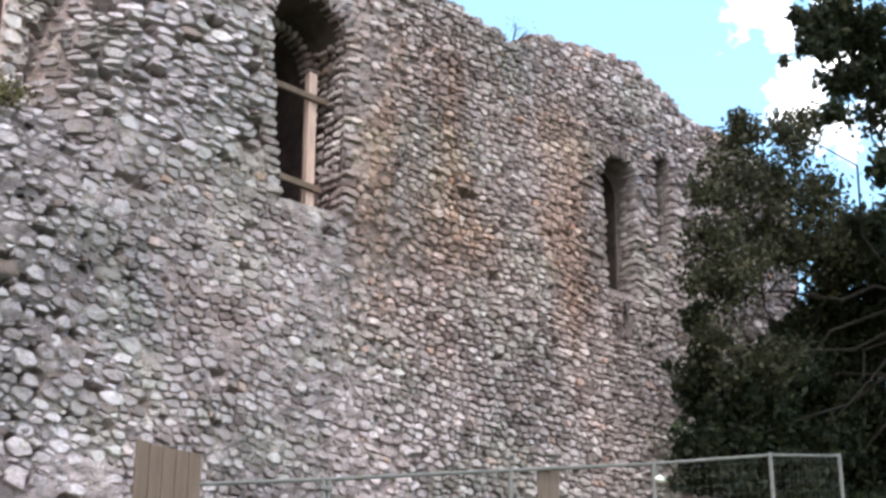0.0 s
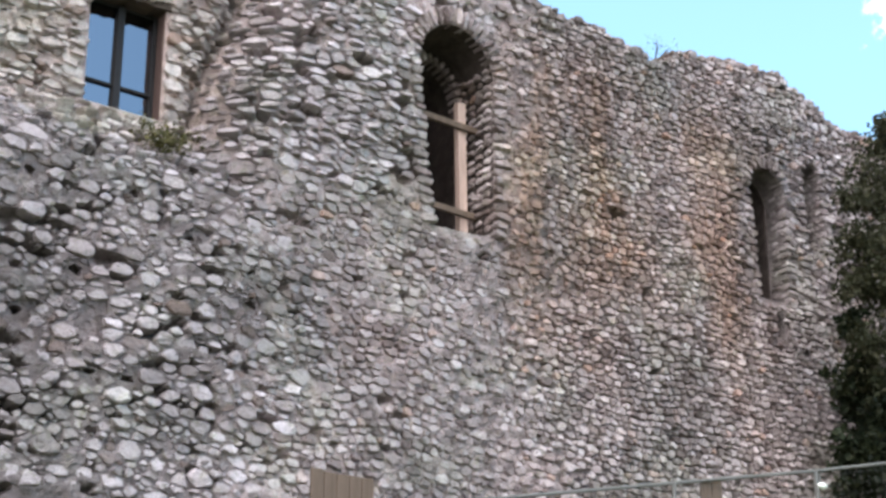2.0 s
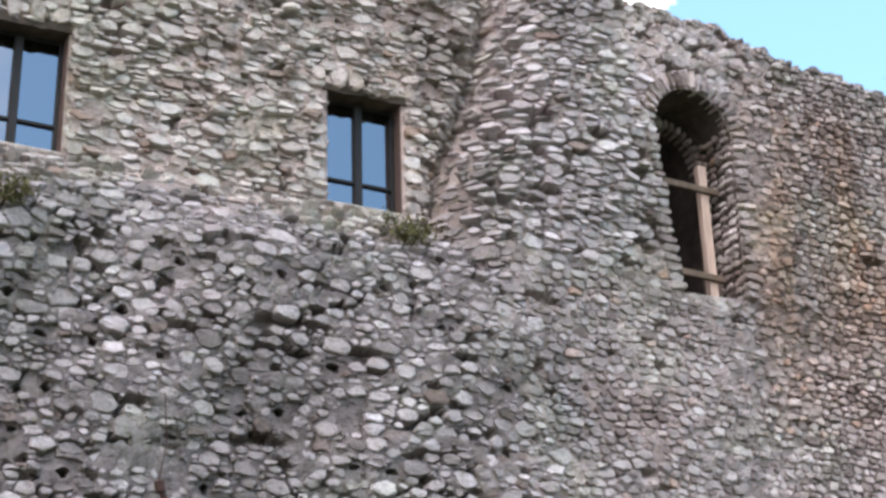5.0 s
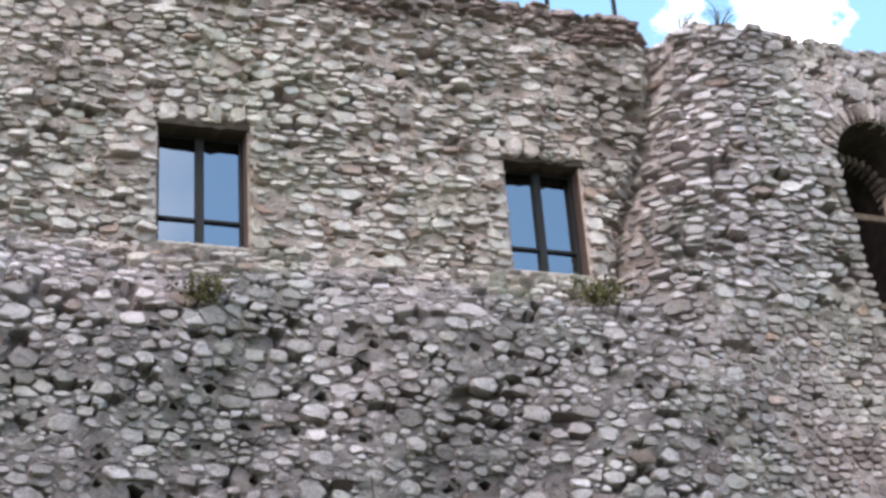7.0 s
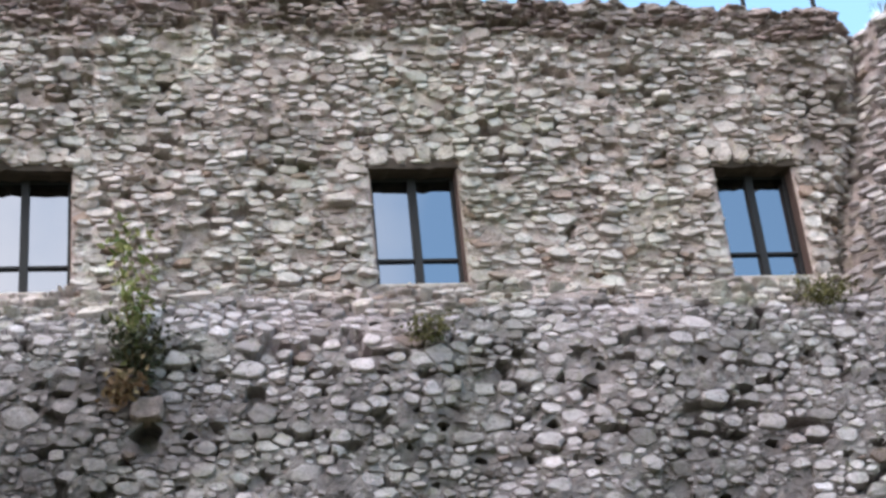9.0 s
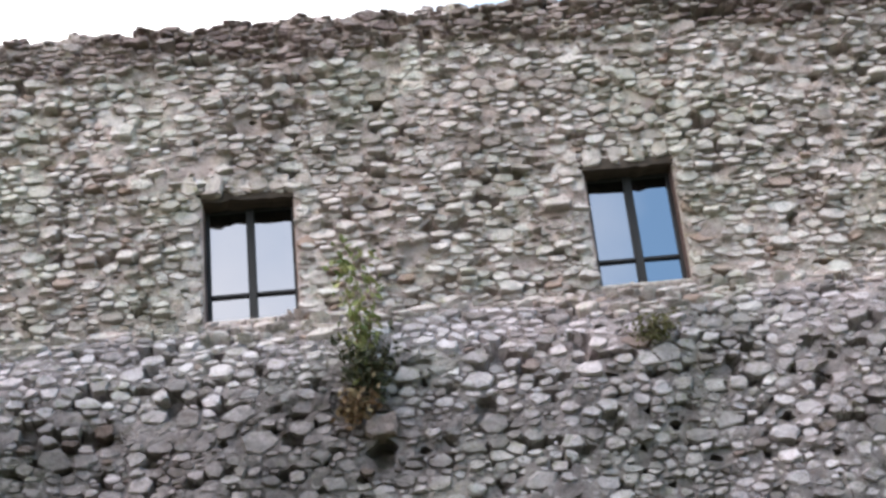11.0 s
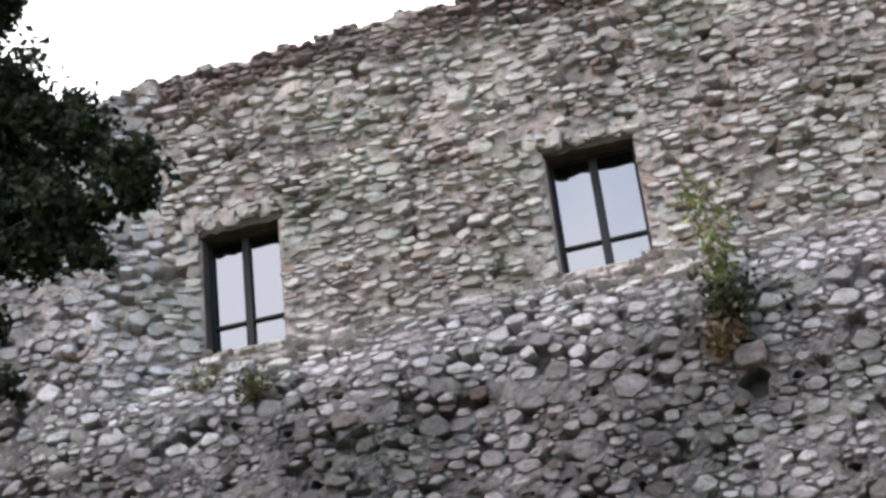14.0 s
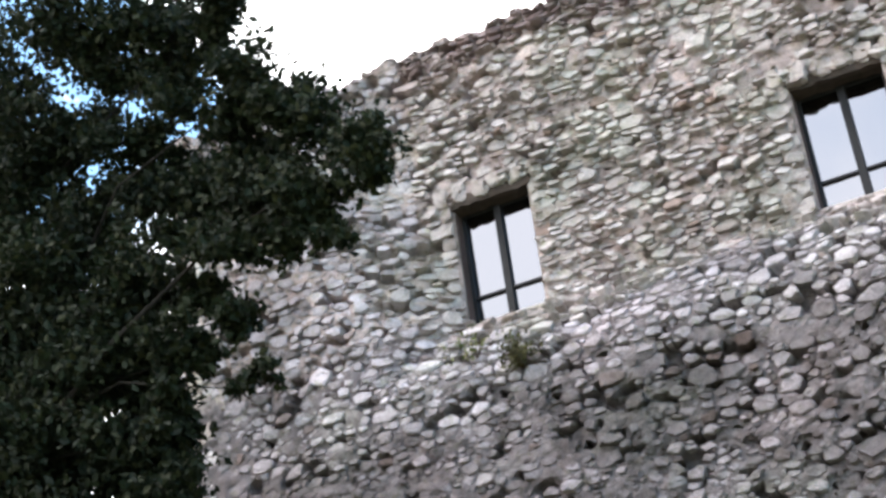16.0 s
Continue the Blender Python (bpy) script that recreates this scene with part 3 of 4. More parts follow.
def bodies(out, d, rng, tilt=(-0.4, 0.2)):
    """Stones with side, rounded shoulder, face and crown from outlines and proudness: (n, 4 * RING + 1, 3)."""
    n = len(out)
    size = np.abs(out).max(1)[:, None]
    rel = out / np.maximum(size, 1e-4)
    lean = rng.uniform(-0.4, 0.4, (n, 1)) * rel[..., 0] + rng.uniform(*tilt, (n, 1)) * rel[..., 1]
    h = d[:, None]
    rings = [np.concatenate([out, np.full((n, RING, 1), -0.15)], -1)]
    for shrink, rise, slope in ((1.0, 0.5, 0.7), (0.93, 0.92, 0.95), (0.72, 1.0, 0.8)):
        w = h * (rise + slope * lean + rng.uniform(-0.16, 0.16, (n, RING)))
        rings.append(np.concatenate([out * shrink, w[..., None]], -1))
    crown = np.concatenate([rng.uniform(-0.15, 0.15, (n, 2)) * size[:, 0], (d * rng.uniform(0.92, 1.06, n))[:, None]], -1)[:, None]
    return np.concatenate(rings + [crown], 1)


FACES = np.array([(a * RING + k, a * RING + (k + 1) % RING, (a + 1) * RING + (k + 1) % RING, (a + 1) * RING + k) for a in (0, 1, 2) for k in range(RING)])
CROWN = np.array([(3 * RING + k, 3 * RING + (k + 1) % RING, 4 * RING) for k in range(RING)])


def lay(name, P, T, B, N, a, b, d, mat, parent, label, rng=RNG, out=None, tilt=(-0.4, 0.2)):
    """Joined stones at places P with axes T (along), B (up), N (out), half sizes a, b or outlines, and proudness d."""
    n = len(P)
    s = bodies(blocks(a, b, rng) if out is None else out, d, rng, tilt)
    V = P[:, None] + s[..., 0:1] * T[:, None] + s[..., 1:2] * B[:, None] + s[..., 2:3] * N[:, None]
    off = (np.arange(n) * (4 * RING + 1))[:, None, None]
    faces = (FACES[None] + off).reshape(-1, 4).tolist() + (CROWN[None] + off).reshape(-1, 3).tolist()
    ob = mesh_ob(name, V.reshape(-1, 3), faces, mat, parent, label)
    return tagged(ob, kind="stuff")


def frames(x, z):
    """Axes of the wall's face at (x, z)."""
    e = 0.06
    dx, dz = (face_y(x + e, z) - face_y(x - e, z)) / (2 * e), (face_y(x, z + e) - face_y(x, z - e)) / (2 * e)
    T = np.stack([np.ones_like(x), dx, 0 * x], -1)
    B = np.stack([0 * x, dz, np.ones_like(x)], -1)
    T /= np.linalg.norm(T, axis=1)[:, None]
    B /= np.linalg.norm(B, axis=1)[:, None]
    N = np.cross(T, B)
    return np.stack([x, face_y(x, z), z], -1), T, B, N


def rubble(x0, x1, z0, z1, classes, flat, rng, beds=0.0):
    """Random rubble: big stones first, smaller ones into the gaps. classes: (least, most half width, tries a square metre).
    beds: height of rough courses that the stones keep to. Rows of x, z, half width, half height, proudness."""
    cell, area = 2 * max(c[1] for c in classes), (x1 - x0) * (z1 - z0)
    near, rows = {}, []
    for lo, hi, tries in classes:
        for _ in range(int(tries * area)):
            x, z, a = rng.uniform(x0, x1), rng.uniform(z0, z1), rng.uniform(lo, hi)
            b = a * rng.uniform(*flat)
            if beds:
                wave = 0.07 * math.sin(x * 1.1 + z * 0.3) + 0.04 * math.sin(x * 2.7)
                z = (round((z - wave) / beds) * beds + wave) + rng.normal(0, 0.012)
                b = min(b, beds * 0.62)
            i, j = int(x // cell), int(z // cell)
            free = True
            for ii in (i - 1, i, i + 1):
                for jj in (j - 1, j, j + 1):
                    for X2, Z2, A2, B2 in near.get((ii, jj), ()):
                        if ((x - X2) / (a + A2)) ** 4 + ((z - Z2) / (b + B2)) ** 4 < 0.55:
                            free = False
                            break
            if free:
                near.setdefault((i, j), []).append((x, z, a, b))
                rows.append((x, z, a, b, 0.75 + 3.0 * min(a, 0.16)))
    return np.array(rows)


def zone(x, z):
    """0 upper storey, 1 lower wall, 2 fine masonry of the arched wall."""
    seam_r = 7.55 + 0.9 * smooth((z - 10.2) / 3.8)
    out = np.where(x > np.where(z > 10.3, 10.3, 8.7) + 0.5 * np.sin(z * 1.7), 2, 1)
    return np.where((z > 10.35 + 0.2 * np.sin(x * 1.7)) & (x < seam_r + 0.1) & (x > -6.4), 0, out)


def field(which, rng, x0, x1, z0, z1, classes, flat, beds, proud, mat, name, label, extra=None, gap=0.01, tilt=(-0.4, 0.2), single=None):
    """Lays one kind of rubble over its zone; single: where its larger stones are objects of their own."""
    c = rubble(x0, x1, z0, z1, classes, flat, rng, beds)
    x, z, a, b = c[:, 0], c[:, 1], c[:, 2], c[:, 3]
    out = fitted(x, z, a, b, gap * rng.uniform(0.5, 1.6, len(x)), rng)
    keep = (zone(x, z) == which) & (z < top_z(x) - 0.02) & (x > WALL_L + 0.05) & (x < WALL_R - 0.05)
    for du in (-1, 0, 1):
        for dv in (-1, 0, 1):
            keep &= ~in_openings(x + du * a * 0.85, z + dv * b * 0.85, 0.005)
    keep &= (pits(x, z) < 0.5) | (a > 0.075)
    if extra is not None:
        keep &= extra(x, z)
    x, z, a, b, k, out = x[keep], z[keep], a[keep], b[keep], c[keep, 4], out[keep]
    P, T, B, N = frames(x, z)
    out[..., 0] /= np.clip(T[:, 0], 0.86, 1)[:, None]          # stones keep their share of the steep return
    d = (proud[0] + (proud[1] - proud[0]) * rng.beta(1.3, 2.2, len(x)) * 1.5) * k
    if single is not None:
        own = np.flatnonzero(single(x, z) & (a >= 0.06))
        PICKED.append((P[own], T[own], B[own], N[own], bodies(out[own], d[own], rng, tilt)))
        rest = np.setdiff1d(np.arange(len(x)), own)
        P, T, B, N, out, d = P[rest], T[rest], B[rest], N[rest], out[rest], d[rest]
    return lay(name, P, T, B, N, None, None, d, mat, wall, label, rng, out, tilt)


PICKED = []


def picked_zone(x, z):
    return (x > -1.7) & (x < 4.4) & (z > 8.1) & (z < 9.55)


COARSE = [(0.13, 0.18, 2.0), (0.09, 0.13, 22), (0.062, 0.09, 130), (0.04, 0.062, 380), (0.025, 0.04, 320)]
MEDIUM = [(0.12, 0.17, 2), (0.085, 0.12, 26), (0.055, 0.085, 220), (0.03, 0.055, 650)]
BLOCKY = [(0.12, 0.15, 2), (0.08, 0.12, 60), (0.055, 0.08, 260), (0.03, 0.055, 350)]
FINE = [(0.11, 0.14, 1.2), (0.07, 0.10, 40), (0.045, 0.07, 300), (0.028, 0.045, 380)]
SMALL = [(0.09, 0.12, 0.8), (0.056, 0.08, 50), (0.037, 0.056, 420), (0.022, 0.037, 420)]
field(0, np.random.default_rng(1), -7.0, 9.0, 10.2, 14.4, MEDIUM, (0.35, 0.7), 0.0, (0.012, 0.075), MAT["upper"], "upper_stones", "buff weathered rubble stones",
      extra=lambda x, z: z < 14.1 + 0.12 * np.sin(x * 2.3), gap=0.007, tilt=(-0.75, 0.1))
field(0, np.random.default_rng(2), -7.0, 9.0, 13.8, 14.8, MEDIUM, (0.3, 0.5), 0.0, (0.03, 0.09), MAT["cap"], "capping_stones", "reddish brown capping stones",
      extra=lambda x, z: z >= 14.1 + 0.12 * np.sin(x * 2.3), gap=0.008, tilt=(-0.7, 0.1))
field(1, np.random.default_rng(3), WALL_L, 10.9, 6.2, 14.4, COARSE, (0.42, 0.85), 0.0, (0.022, 0.055), MAT["lower"], "lower_stones", "grey and white rubble stones",
      extra=lambda x, z: (z < 10.0) | (x < 6.6), gap=0.013, tilt=(-0.35, 0.25), single=picked_zone)
field(1, np.random.default_rng(6), 6.5, 11.0, 9.8, 14.4, BLOCKY, (0.35, 0.7), 0.0, (0.03, 0.08), MAT["shoulder"], "bastion_stones", "grey weathered stones of the rounded shoulder",
      extra=lambda x, z: z >= 10.0, gap=0.009, tilt=(-0.6, 0.15))


def far_part(x, z):
    return x > 11.7 + 0.3 * np.sin(z * 2.1) + 0.2 * np.sin(z * 5.3) + 0.7 * np.sin(x * 37.0 + z * 53.0)


field(2, np.random.default_rng(4), 8.0, 13.0, 5.4, 14.2, FINE, (0.55, 0.95), 0.095, (0.018, 0.045), MAT["right"], "flush_stones", "pinkish grey stones in pale pointing",
      extra=lambda x, z: ~far_part(x, z), gap=0.011, tilt=(-0.3, 0.2))
field(2, np.random.default_rng(8), 10.4, WALL_R, 5.4, 14.3, SMALL, (0.6, 1.0), 0.088, (0.022, 0.055), MAT["right"], "fine_stones", "small pinkish grey rubble stones", extra=far_part, gap=0.008)

# ragged stones along the wall's top
rng = np.random.default_rng(5)
xt = np.arange(WALL_L + 0.1, WALL_R - 0.1, 0.12) + rng.uniform(-0.05, 0.05, len(np.arange(WALL_L + 0.1, WALL_R - 0.1, 0.12)))
zt = top_z(xt) + rng.uniform(-0.05, 0.015, len(xt))
P, T, B, N = frames(xt, zt)
P[:, 1] += 0.06
lay("crest_stones", P, T, B, N, rng.uniform(0.05, 0.09, len(xt)), rng.uniform(0.025, 0.045, len(xt)), rng.uniform(0.04, 0.08, len(xt)), MAT["cap"], wall, "ragged dark crest stones", rng)

# upright slabs over each window, and blocks down its sides
for x0, x1, z0, z1 in WINDOWS:
    n = 6
    x = np.linspace(x0 - 0.12, x1 + 0.12, n) + rng.uniform(-0.02, 0.02, n)
    z = np.full(n, z1 + 0.15) + rng.uniform(-0.02, 0.02, n)
    P, T, B, N = frames(x, z)
    lay("lintel_slabs", P, T, B, N, rng.uniform(0.085, 0.115, n), rng.uniform(0.10, 0.16, n), rng.uniform(0.045, 0.07, n), MAT["lintel_stone"], wall, "pale upright slabs over the window", rng)
    z = np.concatenate([np.arange(z0 + 0.1, z1, 0.2)] * 2)
    n = len(z)
    a = rng.uniform(0.07, 0.17, n)
    x = np.where(np.arange(n) < n // 2, x0 - a - 0.012, x1 + a + 0.012)
    P, T, B, N = frames(x, z)
    lay("jamb_blocks", P, T, B, N, a, rng.uniform(0.075, 0.105, n), rng.uniform(0.02, 0.045, n), MAT["upper"], wall, "pale blocks at the window's side", rng)

# voussoirs round the arches, jamb stones and stones of the arched reveal
for A, size in ((ARCH_A, 0.13), (ARCH_B, 0.09), (ARCH_C, 0.06)):
    c, r, h = (A["lt"] + A["rt"]) / 2, (A["rt"] - A["lt"]) / 2, A["zt"] - A["zs"]
    n = int(math.pi * r / 0.085)
    th = np.linspace(0.02, math.pi - 0.02, n)
    x, z = c + (r + size * 0.85) * np.cos(th), A["zs"] + (h + size * 0.85) * np.sin(th)
    P, T, B, N = frames(x, z)
    T2 = -np.sin(th)[:, None] * T + np.cos(th)[:, None] * B
    B2 = -(np.cos(th)[:, None] * T + np.sin(th)[:, None] * B)
    lay("voussoirs", P, -T2, -B2 * -1, N, np.full(n, 0.036), np.full(n, size) * rng.uniform(0.8, 1.1, n), rng.uniform(0.04, 0.07, n), MAT["right"], wall, "thin stones set round the arch", rng)
    zs = np.arange(A["z0"] + 0.05, A["zs"], 0.12)
    n = len(zs)
    f = (zs - A["z0"]) / (A["zs"] - A["z0"])
    for side, xb, xt_ in ((-1, A["lb"], A["lt"]), (1, A["rb"], A["rt"])):
        a = rng.uniform(0.06, 0.14, n) * (size / 0.13) ** 0.5
        P, T, B, N = frames(xb + (xt_ - xb) * f + side * a * 0.8, zs)
        lay("jamb_stones", P, T, B, N, a, rng.uniform(0.045, 0.06, n), rng.uniform(0.03, 0.06, n) * (1.3 if A is ARCH_A else 0.8), MAT["right"], wall, "pale stones up the arch's side", rng)
    rows = [(zz, yy) for zz in np.arange(A["z0"] + 0.06, A["zs"] + 0.3, 0.115) for yy in np.arange(16.1, 16.7 if A is ARCH_A else 16.36, 0.17)]
    zz, yy = np.array(rows).T
    zz = zz + rng.uniform(-0.02, 0.02, len(zz))
    n = len(zz)
    f = np.clip((zz - A["z0"]) / (A["zs"] - A["z0"]), 0, 1)
    xx = A["rb"] + (A["rt"] - A["rb"]) * f - np.clip(zz - A["zs"], 0, 1) ** 2 * 0.9
    P = np.stack([xx, yy, zz], -1)
    lay("reveal_stones", P, np.tile([0.0, 1, 0], (n, 1)), np.tile([0.0, 0, 1], (n, 1)), np.tile([-1.0, 0, 0], (n, 1)), rng.uniform(0.05, 0.08, n), rng.uniform(0.03, 0.047, n),
        rng.uniform(0.02, 0.06, n) if A is ARCH_A else rng.uniform(0.008, 0.025, n), MAT["right"], wall, "small stones lining the recess", rng)

# inner ring of the arched recess
A = ARCH_A_IN
c, r, h = (A["lt"] + A["rt"]) / 2, (A["rt"] - A["lt"]) / 2, A["zt"] - A["zs"]
th = np.linspace(0.0, math.pi, 18)
P = np.stack([c + (r + 0.05) * np.cos(th), np.full(18, 16.70), A["zs"] + (h + 0.05) * np.sin(th)], -1)
T = np.stack([np.sin(th), 0 * th, -np.cos(th)], -1)
B = np.stack([np.cos(th), 0 * th, np.sin(th)], -1)
lay("inner_voussoirs", P, T, B, np.cross(T, B), np.full(18, 0.036), np.full(18, 0.065), np.full(18, 0.05), MAT["right"], wall, "pale stones of the inner arch", rng)

# squared block above the putlog hole
P, T, B, N = frames(np.array([-0.1]), np.array([9.03]))
lay("hole_lintel", P, T, B, N, np.array([0.17]), np.array([0.125]), np.array([0.11]), MAT["cap"], wall, "squared grey brown block over the hole", rng)

# dressed corner blocks at the wall's end
n = 22
zq = np.linspace(6.2, 13.6, n)
aq = np.where(np.arange(n) % 2 == 0, 0.3, 0.2)
P, T, B, N = frames(WALL_L + aq, zq)
lay("corner_blocks", P, T, B, N, aq, np.full(n, 0.155), np.full(n, 0.05), MAT["dressed"], wall, "pale squared corner blocks", rng)


# ---------------------------------------------------------------- glazed windows
def window(k, x0, x1, z0, z1):
    y = UP_Y + 0.24
    e = new(f"window_{k}")
    e.location = ((x0 + x1) / 2, y, z0)
    tagged(e, "dark framed two-leaf casement window with coated panes in stone", "window", kind="structure")
    w, h, t = x1 - x0, z1 - z0, 0.05
    fr = box((t, 0.07, h), (-w / 2 + t / 2, 0, h / 2))
    box((t, 0.07, h), (w / 2 - t / 2, 0, h / 2), bm=fr)
    box((w - 2 * t, 0.07, t), (0, 0, h - t / 2), bm=fr)
    box((w - 2 * t, 0.07, t * 0.6), (0, 0, t * 0.3), bm=fr)
    part("window_frame", fr, MAT["frame"], e)
    part("mullion", box((0.09, 0.085, h - t), (0, -0.01, h / 2)), MAT["frame"], e, "dark meeting stile")
    for s in (-1, 1):
        pw = w / 2 - t - 0.045
        cx_ = s * (0.045 + pw / 2)
        part("glazing_bar", box((pw, 0.04, 0.035), (cx_, -0.01, h * 0.285), 0.004), MAT["frame"], e)
        for za, zb in ((t * 0.6, h * 0.285 - 0.0175), (h * 0.285 + 0.0175, h - t)):
            tilt = Matrix.Rotation(radians(0.5 * s), 4, "Z")
            part("pane", box((pw, 0.008, zb - za), (cx_, 0.012, (za + zb) / 2), 0, turn=tilt), MAT["glass"], e)
    beam = box((w + 0.10, 0.27, 0.15), (0, -0.125, h + 0.045), 0)
    bmesh.ops.subdivide_edges(beam, edges=[ed for ed in beam.edges if abs(ed.verts[0].co.x - ed.verts[1].co.x) > 0.5], cuts=11)
    for v in beam.verts:
        v.co += Vector((0, random.uniform(-0.012, 0.012), random.uniform(-0.018, 0.018)))
    part("lintel", beam, MAT["lintel"], e, "dark oak lintel")
    part("window_sill", box((w, 0.24, 0.05), (0, -0.12, 0.0), 0.012), MAT["dressed"], e, "pale stone sill")
    for s in (-1, 1):
        part("jamb_lining", box((0.016, 0.19, h), (s * (w / 2 - 0.004), -0.1, h / 2), 0.003), MAT["lining"], e)
    return e


for k, wdw in enumerate(WINDOWS):
    window(k + 1, *wdw)


# ---------------------------------------------------------------- timbers in the arched opening
prop = new("timber_prop")
prop.location = (11.27, 16.42, 10.15)
tagged(prop, "pale sawn timber post with two cross boards propping the arch", "timber prop")
part("post", box((0.12, 0.1, 1.98), (0, 0, 0.99), 0.006), MAT["timber"], prop)
for zc, lx in ((1.62, 0.0), (0.42, 0.02)):
    part("cross_board", box((1.0, 0.05, 0.085), (-0.3 + lx, -0.08, zc), 0.006, turn=Matrix.Rotation(radians(1.5), 4, "Y")), MAT["plank"], prop, "grey brown cross board")


# ---------------------------------------------------------------- ground
def ground_z(x, y):
    x, y = np.asarray(x, float), np.asarray(y, float)
    h = 4.2 + 0.10 * np.clip(x - 6, -4, 14)
    u = np.clip((y - 5.5) / 7.5, 0, 1)
    return h * u * u * (3 - 2 * u)


s = np.linspace(-1, 1, 121)
g = np.sign(s) * (30 * np.abs(s) + 1500 * np.abs(s) ** 6)
GX, GY = np.meshgrid(g, g + 10, indexing="ij")
sheet = Sheet()
sheet.grid(np.stack([GX, GY, ground_z(GX, GY) + 0.06 * np.sin(GX * 1.3) * np.cos(GY * 1.1)], -1))
tagged(mesh_ob("ground", sheet.v, sheet.f, MAT["ground"], smooth=True), "rough grassy bank rising to the wall", "ground", kind="structure")


# ---------------------------------------------------------------- trees
def leaf_mesh(name, centres, size, mat, parent, rng, long=1.6):
    """Many small folded leaves."""
    n = len(centres)
    d = rng.normal(size=(n, 3))
    d[:, 2] -= 0.3
    d /= np.linalg.norm(d, axis=1)[:, None]
    e = np.cross(d, rng.normal(size=(n, 3)))
    e /= np.linalg.norm(e, axis=1)[:, None]
    f = np.cross(d, e)
    s_ = size * rng.uniform(0.6, 1.25, n)[:, None]
    tip, base = centres + d * s_ * long / 2, centres - d * s_ * long / 2
    l_, r_ = centres + e * s_ / 2 + f * s_ * 0.15, centres - e * s_ / 2 + f * s_ * 0.15
    V = np.stack([base, r_, tip, l_], 1).reshape(-1, 3)
    F = (np.array([(0, 1, 2), (0, 2, 3)])[None] + (np.arange(n) * 4)[:, None, None]).reshape(-1, 3)
    return tagged(mesh_ob(name, V, F, mat, parent), kind="stuff")


def tree(name, label, foot, trunk_h, lean, clumps, leaves, size, mat, seed, trunk_r=0.22, spread=0.5):
    """Trunk, limbs to each clump, and a crown of leaves thick at twig ends. clumps: (x, y, z, radius, share of leaves), from the foot."""
    rng = np.random.default_rng(seed)
    root = new(name)
    root.location = foot
    tagged(root, label, "tree")
    top = Vector((lean[0], lean[1], trunk_h))
    pts = [Vector((0, 0, -0.3)), top * 0.33 + Vector((0.08, 0.05, 0)), top * 0.66 + Vector((-0.06, 0.04, 0)), top]
    part("trunk", tube(pts, [trunk_r * 1.3, trunk_r, trunk_r * 0.8, trunk_r * 0.6], 10), MAT["bark"], root)
    twigs = bmesh.new()
    centres, weights = [], np.array([c[3] ** 2 for c in clumps])
    for (cx_, cy_, cz_, r, share) in clumps:
        end = Vector((cx_, cy_, cz_))
        start = top * rng.uniform(0.55, 1.0)
        if len(centres) % 3 == 0:
            part("limb", tube([start.lerp(end, q / 5) + Vector(rng.normal(0, 0.16, 3)) * (q * (5 - q) / 6) + Vector((0, 0, 0.05 * q * (5 - q))) for q in range(6)], [trunk_r * 0.2 * (1 - q / 5.4) for q in range(6)], 6), MAT["bark"], root)
        k = int(leaves * share * r * r / weights.sum())
        tips = max(6, int(10 * r * r + 8))
        dirs = rng.normal(size=(tips, 3))
        dirs /= np.linalg.norm(dirs, axis=1)[:, None]
        ends = np.array(end) + dirs * r * rng.uniform(0.45, 1.0, (tips, 1)) * [1, 1, 0.85]
        for tip in ends:
            tube([end, (Vector(tip) + end) / 2 + Vector(rng.normal(0, 0.06, 3)), Vector(tip)], [0.009, 0.006, 0.003], 4, bm=twigs)
        pick = rng.integers(0, tips, k)
        along = rng.uniform(0.35, 1.08, k)[:, None]
        centres.append(np.array(end) + (ends[pick] - np.array(end)) * along + rng.normal(0, 0.5 * spread * r / 1.6, (k, 3)) * [1, 1, 0.8])
    tagged(part("twig_growth", twigs, MAT["bark"], root), kind="stuff")
    leaf_mesh("crown", np.concatenate(centres), size, mat, root, rng)
    return root


def at_ray(dx, dz, y, eye=1.6):
    """A place at depth y along a direction (dx, 1, dz) from the eye."""
    return np.array([dx * y, y, eye + dz * y])


def clumps_at(foot, rows, thin=lambda dx, dz: 1.0):
    """Clumps from rows of direction (dx, dz), depth and radius; thin: the share of leaves that a clump carries."""
    return [(*(at_ray(dx, dz, y) - np.array(foot)), r, thin(dx, dz)) for dx, dz, y, r in rows]


